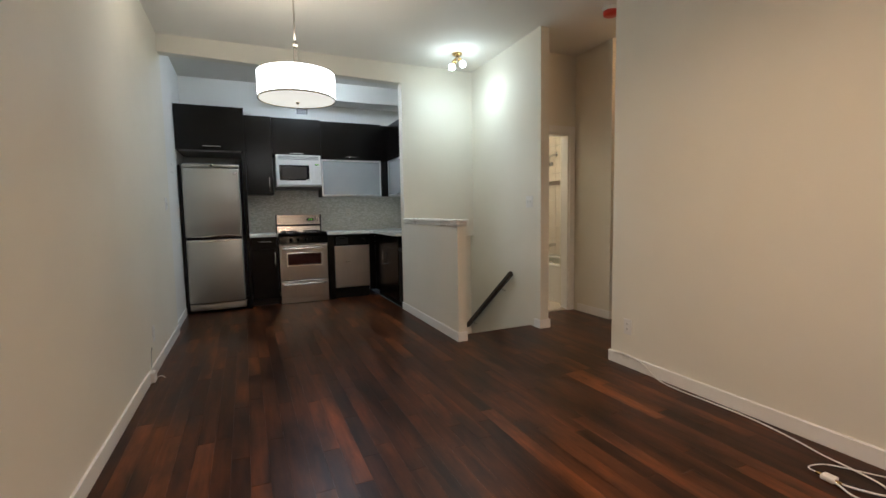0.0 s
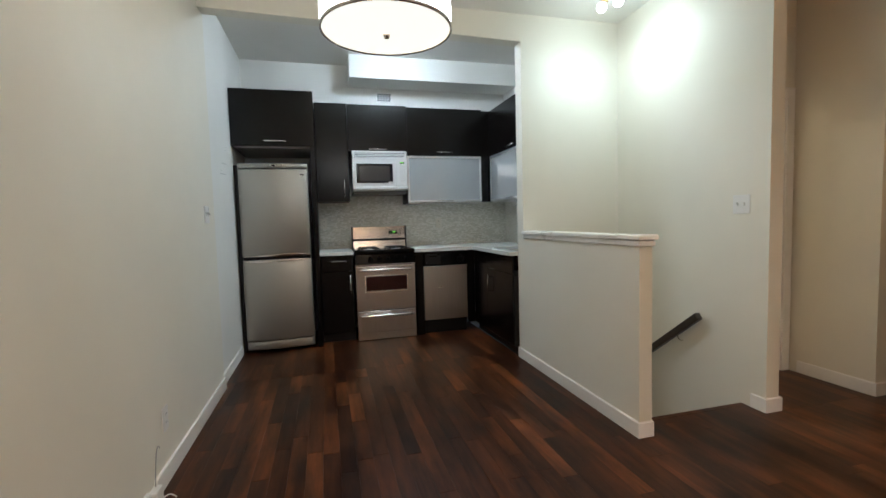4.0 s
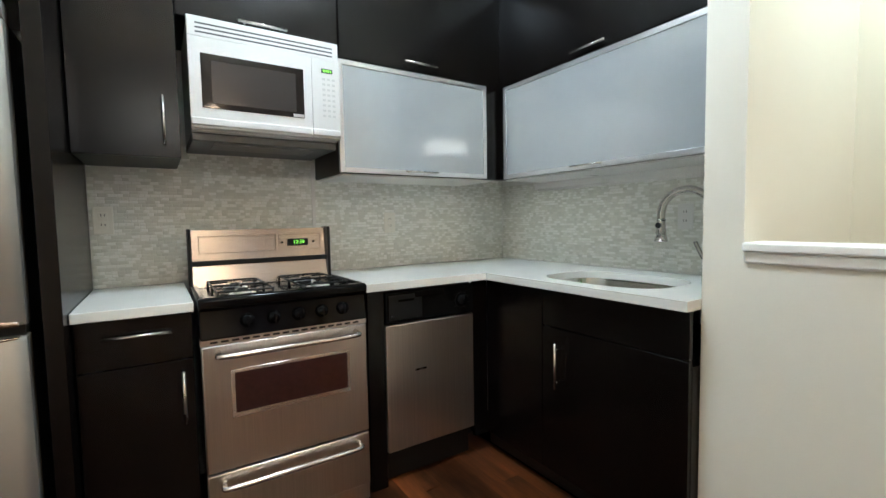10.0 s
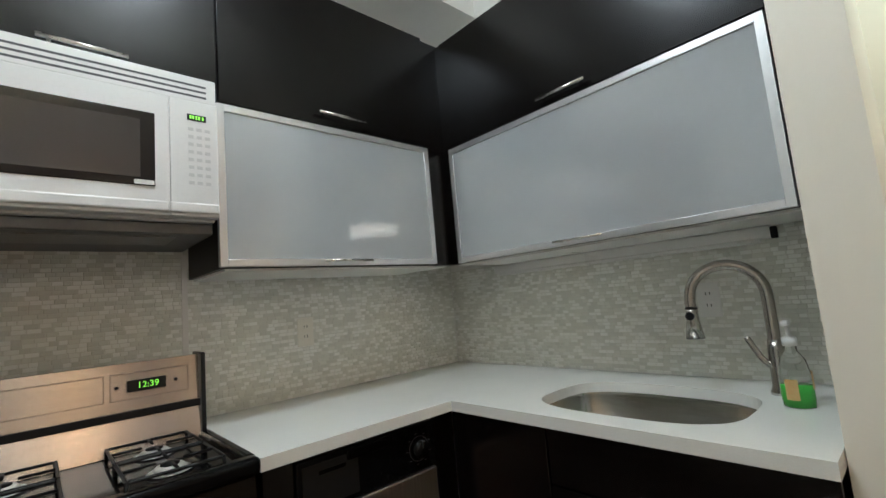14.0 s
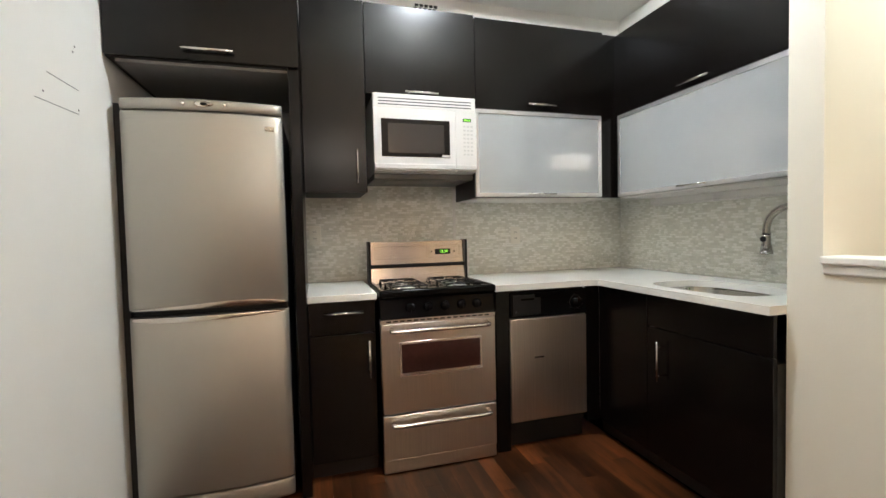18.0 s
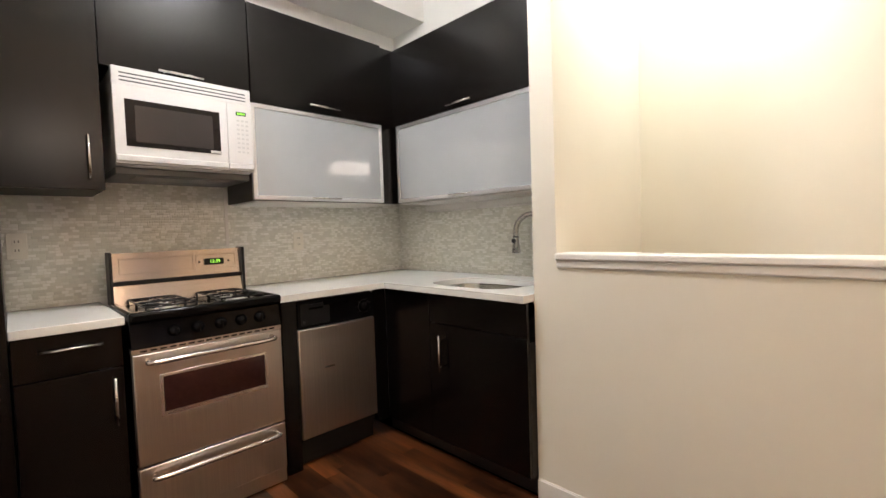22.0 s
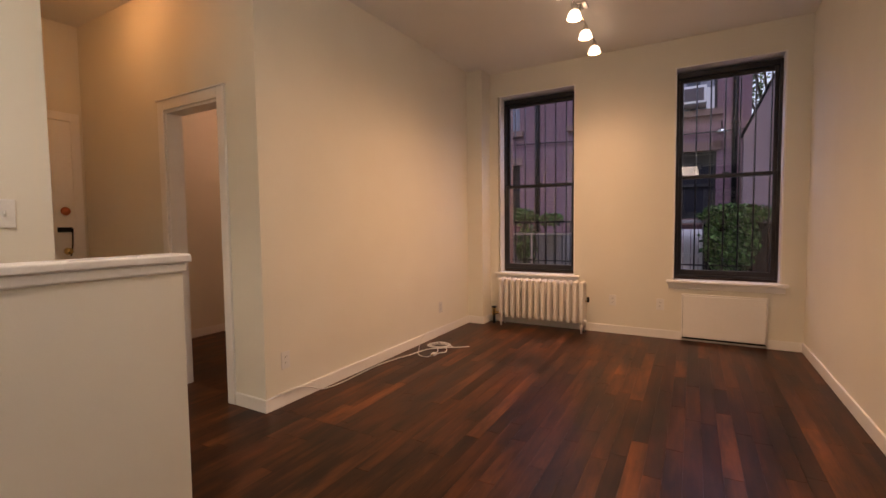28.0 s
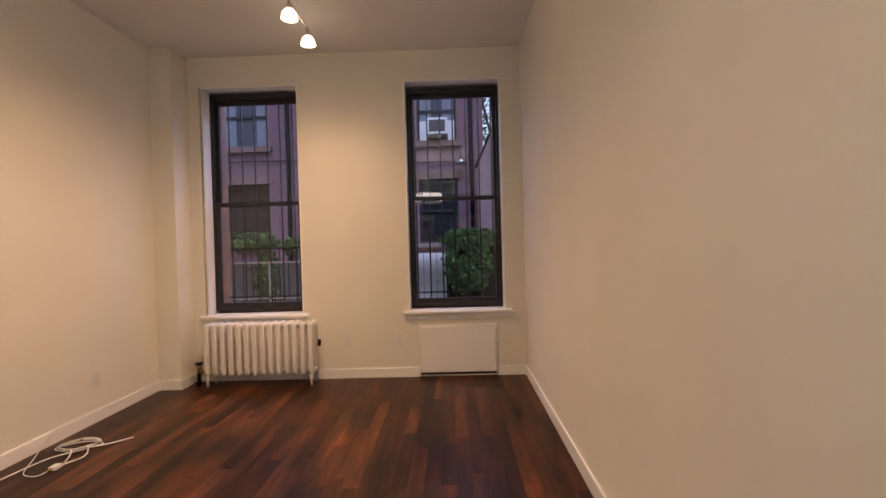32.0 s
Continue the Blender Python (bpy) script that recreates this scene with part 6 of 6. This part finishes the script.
setting("floor_bath", bmf, BATH_TILE, "cream tiled bathroom floor with marble threshold", "floor")
part("strike_plate", box(4.2035, 4.2065, 3.19, 3.22, 0.91, 0.97, 0.001), BRASS, bpy.data.objects["door_casing_1"])
bdl = thing("bedroom_ceiling_lamp", (4.6, 1.7, 2.87), "round opal ceiling lamp in the bedroom, lit", "ceiling lamp")
part("globe", lathe([(0.12, 2.869), (0.125, 2.83), (0.09, 2.79), (0.0, 2.775)], (4.6, 1.7, 0), 28), glow("lit_bedroom_globe", (1.0, 0.56, 0.34), 42.0), bdl)

# ---- outside ----
YF = -6.0
BRICK = brick_facade()
CONC = varied("grey_concrete", (0.15, 0.145, 0.14), (0.24, 0.23, 0.22), 0.85, fine=25, bumps=0.3)
# opaque panes: dim rooms behind are put into the colour, lower storey darker
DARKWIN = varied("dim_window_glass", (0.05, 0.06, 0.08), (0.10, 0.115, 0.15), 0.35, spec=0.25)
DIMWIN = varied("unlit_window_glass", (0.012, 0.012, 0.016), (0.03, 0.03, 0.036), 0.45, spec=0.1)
STUCCO = varied("mauve_grey_stucco", (0.20, 0.135, 0.14), (0.27, 0.19, 0.195), 0.9, fine=20, bumps=0.2)
CURTAIN = varied("pale_net_curtain", (0.22, 0.23, 0.27), (0.32, 0.33, 0.38), 0.8)
setting("ground", box(-60, 60, -80, -0.30, -0.75, -0.45), CONC, "paved areaway and street outside", "ground")

WINS = [(xw, zw) for xw in (0.93, 3.05, 5.40, 8.2) for zw in (1.25, 3.56)]


def half_width(x):
    return 0.56 if x == 5.40 else 0.45


fb = thing("apartment_building", (2, YF - 0.2, -0.45), "brown brick building across the areaway with stone sills", "building")
xs = sorted({-0.12, 13.0, *[x - half_width(x) for x, _ in WINS], *[x + half_width(x) for x, _ in WINS]})
bm = bmesh.new()
for xa, xb in zip(xs, xs[1:]):
    cx = (xa + xb) / 2
    holes = sorted(z for x, z in WINS if abs(x - cx) < 0.1)
    z = -0.45
    for h in holes:
        add_box(bm, xa, xb, YF - 0.4, YF, z, h)
        z = h + 1.45
    add_box(bm, xa, xb, YF - 0.4, YF, z, 5.5)
part("wall", bm, BRICK, fb)
part("cornice", box(-0.2, 13, YF - 0.4, YF + 0.3, 5.5, 5.8), STONE, fb)
part("backing", box(-0.12, 13, YF - 0.60, YF - 0.42, -0.45, 5.5), BLACK_PLASTIC, fb)
for xw, zw in WINS:
    hw = half_width(xw)
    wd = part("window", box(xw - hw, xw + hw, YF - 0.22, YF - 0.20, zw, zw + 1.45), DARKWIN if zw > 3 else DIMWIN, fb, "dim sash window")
    for xa, xb, za, zb in ((-hw, -hw + 0.05, 0, 1.45), (hw - 0.05, hw, 0, 1.45), (-hw + 0.05, hw - 0.05, 0, 0.06), (-hw + 0.05, hw - 0.05, 1.38, 1.45), (-hw + 0.05, hw - 0.05, 0.70, 0.76)):
        part("sash_bar", box(xw + xa, xw + xb, YF - 0.20, YF - 0.15, zw + za, zw + zb), BLACK_FRAME, wd)
    if zw > 3:
        for side in (-1, 1):
            bm = bmesh.new()
            n_ = 14
            for k in range(n_):
                x0_ = xw + side * (hw - 0.06 - 0.26 * k / n_)
                x1_ = xw + side * (hw - 0.06 - 0.26 * (k + 1) / n_)
                y0_, y1_ = (YF - 0.195, YF - 0.180) if k % 2 else (YF - 0.180, YF - 0.195)
                v_ = [bm.verts.new(c_) for c_ in ((x0_, y0_, zw + 0.07), (x1_, y1_, zw + 0.07), (x1_, y1_, zw + 1.37), (x0_, y0_, zw + 1.37))]
                bm.faces.new(v_)
            part("curtain", bm, CURTAIN, wd, "pale net curtain")
    part("sill", box(xw - hw - 0.10, xw + hw + 0.10, YF - 0.2, YF + 0.10, zw - 0.13, zw), STONE, fb)
    part("lintel", box(xw - hw - 0.07, xw + hw + 0.07, YF - 0.2, YF + 0.03, zw + 1.45, zw + 1.64), STONE, fb)
acu = thing("window_air_conditioner", (0.88, YF, 3.5), "white window air conditioner in a facade window", "air conditioner")
part("case", box(0.68, 1.15, YF - 0.2, YF + 0.28, 3.66, 4.03, 0.02), WHITE_PLASTIC, acu)
part("grille", box(0.735, 1.095, YF + 0.275, YF + 0.285, 3.715, 3.975), DARKWIN, acu)
for k in range(7):
    part("louvre", box(0.735, 1.095, YF + 0.284, YF + 0.292, 3.730 + 0.036 * k, 3.740 + 0.036 * k), STONE, acu)
part("side_panel", box(0.53, 0.68, YF - 0.15, YF - 0.12, 3.60, 4.06), WHITE_PLASTIC, acu)
part("side_panel", box(1.15, 1.33, YF - 0.15, YF - 0.12, 3.60, 4.06), WHITE_PLASTIC, acu)
fl_ = thing("facade_lamp", (0.40, YF + 0.1, 3.0), "small metal wall lamp on a bent arm on the brick facade", "wall lamp")
part("arm", tube([(0.40, YF, 3.22), (0.40, YF + 0.16, 3.26), (0.40, YF + 0.20, 3.12)], 0.012, 8), CAST_IRON, fl_)
part("shade", lathe([(0.03, 0.10), (0.06, 0.08), (0.13, 0.0), (0.12, -0.01), (0.0, -0.01)], (0.40, YF + 0.20, 3.02), 18), NICKEL, fl_)
for k, xx in enumerate((0.16, 1.85, 4.35, 2.45, 6.3)):
    dp = thing("downpipe", (xx, YF + 0.06, -0.45), "dark pipe running down the brick facade", "downpipe", "downpipes")
    part("pipe", cyl((xx, YF + 0.06, -0.45), (xx, YF + 0.06, 5.45), 0.035 if k % 2 else 0.05, n=10), CAST_IRON, dp)
    for zz in (1.0, 3.2, 5.0):
        part("strap", box(xx - 0.07, xx + 0.07, YF, YF + 0.03, zz, zz + 0.04), CAST_IRON, dp)
cbl = thing("facade_cable", (2, YF + 0.05, 3.1), "black cable strung across the facade", "cable")
part("cable", tube([(-3, YF + 0.05, 3.15), (0.5, YF + 0.05, 3.08), (2.4, YF + 0.05, 3.12), (5, YF + 0.05, 3.22), (9, YF + 0.05, 3.15)], 0.014, 6), BLACK_PLASTIC, cbl)
# side building with a slanting edge, seen past the second window
sb_ = thing("side_wall", (-1.2, -4, -0.45), "grey stucco side wall with a sloping coping", "garden wall")
bm = bmesh.new()
prof = [(0.09, -0.45), (0.09, 2.78), (-0.95, 5.05), (-3.0, 5.05), (-3.0, -0.45)]
fa_ = [bm.verts.new((x, -4.9, z)) for x, z in prof]
fb_ = [bm.verts.new((x, -5.2, z)) for x, z in prof]
bm.faces.new(fa_)
bm.faces.new(fb_[::-1])
for k in range(5):
    bm.faces.new((fa_[k], fb_[k], fb_[(k + 1) % 5], fa_[(k + 1) % 5]))
bmesh.ops.recalc_face_normals(bm, faces=bm.faces)
part("wall", bm, STUCCO, sb_)
part("coping", tube([(0.12, -5.05, 2.76), (-0.42, -5.05, 3.94), (-0.95, -5.05, 5.08)], 0.03, 8, 2), CAST_IRON, sb_, "dark sloping coping")

LEAF, _nt, _b = nodes_of("ivy_leaf", (0.05, 0.12, 0.03), 0.33)
_geo = _nt.nodes.new("ShaderNodeNewGeometry")
_nt.links.new(ramp(_nt, _geo.outputs["Random Per Island"], [(0.0, (0.012, 0.036, 0.012)), (0.5, (0.035, 0.10, 0.026)), (1.0, (0.16, 0.34, 0.09))]), _b.inputs["Base Color"])
_b.inputs["Subsurface Weight"].default_value = 0.0


def hedge(name, centre, size, count, seed, label):
    """A bushy planting: stems and many small folded leaves with an uneven outline."""
    r = random.Random(seed)
    th = thing(name, (centre[0], centre[1], centre[2] - size[2]), label, "shrub")
    bm = bmesh.new()
    for k in range(7):
        x = centre[0] + r.uniform(-0.8, 0.8) * size[0]
        add_cyl(bm, (x, centre[1], centre[2] - size[2]), (x + r.uniform(-0.1, 0.1), centre[1] + r.uniform(-0.1, 0.1), centre[2] + size[2] * 0.7), 0.012, 0.005, 6)
    part("stems", bm, RAIL_WOOD, th)
    verts, faces = [], []
    for k in range(count):
        while True:
            p = Vector((r.uniform(-1, 1), r.uniform(-1, 1), r.uniform(-1, 1)))
            if p.length < 1 and noise.noise(p * 2.2 + Vector((seed, 0, 0))) > -0.12 - 0.5 * (1 - p.length):
                break
        c = Vector((centre[0] + p.x * size[0], centre[1] + p.y * size[1], centre[2] + p.z * size[2] * (1 + 0.25 * noise.noise(Vector((p.x * 3, seed, 0))))))
        s = r.uniform(0.032, 0.068)
        d = Vector((r.uniform(-1, 1), r.uniform(-1, 1), r.uniform(-0.6, 1))).normalized()
        e = d.orthogonal().normalized() * s * 0.55
        f = d.cross(e).normalized() * s * 0.18
        base = len(verts)
        verts += [tuple(c), tuple(c + d * s * 0.5 + e + f), tuple(c + d * s), tuple(c + d * s * 0.5 - e + f)]
        faces += [(base, base + 1, base + 2), (base, base + 2, base + 3)]
    me = bpy.data.meshes.new("leaves")
    me.from_pydata(verts, [], faces)
    tagged(link_mesh("leaves", me, LEAF, th, Vector((0, 0, 0))), kind="stuff")
    return th


hedge("ivy_shrub", (0.36, -2.55, 1.27), (0.48, 0.24, 0.15), 2400, 5, "dense dark green ivy over the planter edge")
hedge("ivy_shrub", (0.42, -2.46, 0.88), (0.38, 0.12, 0.44), 2600, 21, "ivy hanging down the side of the planter")
hedge("ivy_shrub", (3.74, -2.5, 1.30), (0.46, 0.22, 0.15), 2200, 9, "bright green ivy trailing over the railing")
hedge("ivy_shrub", (3.02, -2.5, 1.24), (0.20, 0.16, 0.10), 700, 17, "small tuft of ivy on the planter")
hedge("ivy_shrub", (3.45, -2.42, 0.80), (0.20, 0.08, 0.38), 700, 12, "ivy strand hanging from the railing")


def tree(name, base, height, spread, count, seed, label):
    """A tapered trunk, forked limbs and loose clumps of leaves with gaps."""
    r = random.Random(seed)
    th = thing(name, base, label, "tree")
    b0 = Vector(base)
    fork = b0 + Vector((0.1, 0.0, height * 0.45))
    part("trunk", cyl(b0, fork, 0.13, 0.08, n=12), RAIL_WOOD, th)
    verts, faces = [], []
    for k in range(9):
        u = 2 * math.pi * k / 9 + r.uniform(-0.3, 0.3)
        tip = fork + Vector((spread * math.cos(u) * r.uniform(0.4, 1), spread * math.sin(u) * r.uniform(0.4, 1), height * r.uniform(0.2, 0.55)))
        part("limb", tube([fork, (fork + tip) / 2 + Vector((0, 0, 0.2)), tip], 0.028, 7, 4), RAIL_WOOD, th)
        for q in range(count // 9):
            c = fork.lerp(tip, r.uniform(0.45, 1.1)) + Vector((r.gauss(0, 0.22), r.gauss(0, 0.22), r.gauss(0, 0.2)))
            sz = r.uniform(0.05, 0.10)
            d = Vector((r.uniform(-1, 1), r.uniform(-1, 1), r.uniform(-0.8, 0.6))).normalized()
            e = d.orthogonal().normalized() * sz * 0.4
            n0 = len(verts)
            verts += [tuple(c), tuple(c + d * sz * 0.5 + e), tuple(c + d * sz), tuple(c + d * sz * 0.5 - e)]
            faces += [(n0, n0 + 1, n0 + 2), (n0, n0 + 2, n0 + 3)]
    me = bpy.data.meshes.new("leaves")
    me.from_pydata(verts, [], faces)
    tagged(link_mesh("leaves", me, LEAF, th, Vector((0, 0, 0))), kind="stuff")
    return th


tree("street_tree", (-1.0, -9.5, -0.45), 7.6, 1.5, 2400, 31, "thin street tree with sparse leaves against the sky")
pl1 = thing("planter_wall", (0.3, -2.75, -0.45), "low concrete planter wall outside the window", "planter")
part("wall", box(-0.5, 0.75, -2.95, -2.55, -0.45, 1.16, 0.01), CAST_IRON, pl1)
part("coping", box(-0.6, 1.75, -2.98, -2.50, 1.16, 1.21, 0.01), CONC, pl1)
pf = thing("white_board_fence", (1.1, -3.2, -0.45), "pale board fence beyond the planter", "fence")
for k in range(10):
    xx = 0.70 + 0.11 * k
    part("board", box(xx, xx + 0.10, -3.22, -3.20, -0.45, 1.06, 0.003, 1), COOL_PAINT, pf)
part("rail", box(0.70, 1.80, -3.20, -3.17, 0.60, 0.66), COOL_PAINT, pf)
rl = thing("areaway_railing", (3.6, -2.3, -0.45), "iron railing with a mesh panel in front of the ivy", "railing")
part("top_rail", box(2.2, 5.2, -2.32, -2.28, 1.19, 1.225), CAST_IRON, rl)
part("middle_rail", box(2.2, 5.2, -2.02, -1.99, 1.00, 1.025), NICKEL, rl)
part("post", box(3.20, 3.23, -2.02, -1.99, -0.45, 1.0), NICKEL, rl)
part("low_rail", box(2.2, 5.2, -2.02, -1.99, 0.50, 0.52), NICKEL, rl)
for k in range(22):
    xx = 2.25 + 0.135 * k
    part("baluster", cyl((xx, -2.30, -0.45), (xx, -2.30, 1.19), 0.008, n=6), CAST_IRON, rl)
bx = thing("concrete_planter", (3.9, -2.8, -0.45), "grey concrete wall behind the railing", "planter")
part("wall", box(2.4, 5.6, -3.1, -2.75, -0.45, 0.98, 0.01), CONC, bx)

# ---- floor boards ----
rb = random.Random(11)
BW, GAP = 0.0826, 0.0002


def board_mesh(length):
    bm = box(-BW / 2 + GAP / 2, BW / 2 - GAP / 2, -length / 2 + 0.0005, length / 2 - 0.0005, -0.012, 0.0, 0.0005, 1)
    me = bpy.data.meshes.new("plank")
    bm.to_mesh(me)
    bm.free()
    me.materials.append(PLANK)
    return me


LENGTHS = [0.45, 0.62, 0.80, 0.98, 1.20, 1.45]
SHARED = {n: board_mesh(n) for n in LENGTHS}
rest = bmesh.new()
single = 0


def lay(x0, x1, y0, y1, joined):
    """Rows of boards along y, ends staggered, cut at the room's edges."""
    global single
    n = max(1, round((x1 - x0) / BW))
    for k in range(n):
        x = x0 + BW * (k + 0.5)
        if x - BW / 2 > x1 - 0.01:
            break
        y = y0 - rb.uniform(0, 0.6)
        while y < y1 - 0.002:
            ln = rb.choice(LENGTHS)
            a, b = max(y, y0), min(y + ln, y1)
            y += ln
            if b - a < 0.002:
                continue
            xa, xb = x - BW / 2 + GAP / 2, min(x + BW / 2 - GAP / 2, x1)
            whole = abs(b - a - ln) < 1e-6 and xb > x + BW / 2 - GAP
            if joined or not whole:
                add_box(rest, xa, xb, a + 0.0005, b - 0.0005, -0.012, 0.0)
                continue
            ob = new("plank", SHARED[ln])
            ob.location = (x, (a + b) / 2, 0)
            ob.parent = floor
            ob.matrix_parent_inverse = WORLD_AT[floor].inverted()
            single += 1


lay(0.0, 2.3954, FACE - 0.01, 5.9, False)
lay(0.0, 2.3954, 5.9, 7.38, True)
lay(2.3954, 3.3, FACE - 0.01, 3.2, False)
lay(2.3954, 3.3, 3.2, 4.40, True)
lay(3.3, 5.5, 3.16, 4.26, True)
lay(3.41, 4.17, 4.26, 4.80, True)
lay(3.36, 5.55, FACE, 3.16, True)
tagged(part("planks", rest, PLANK, floor), kind="stuff")
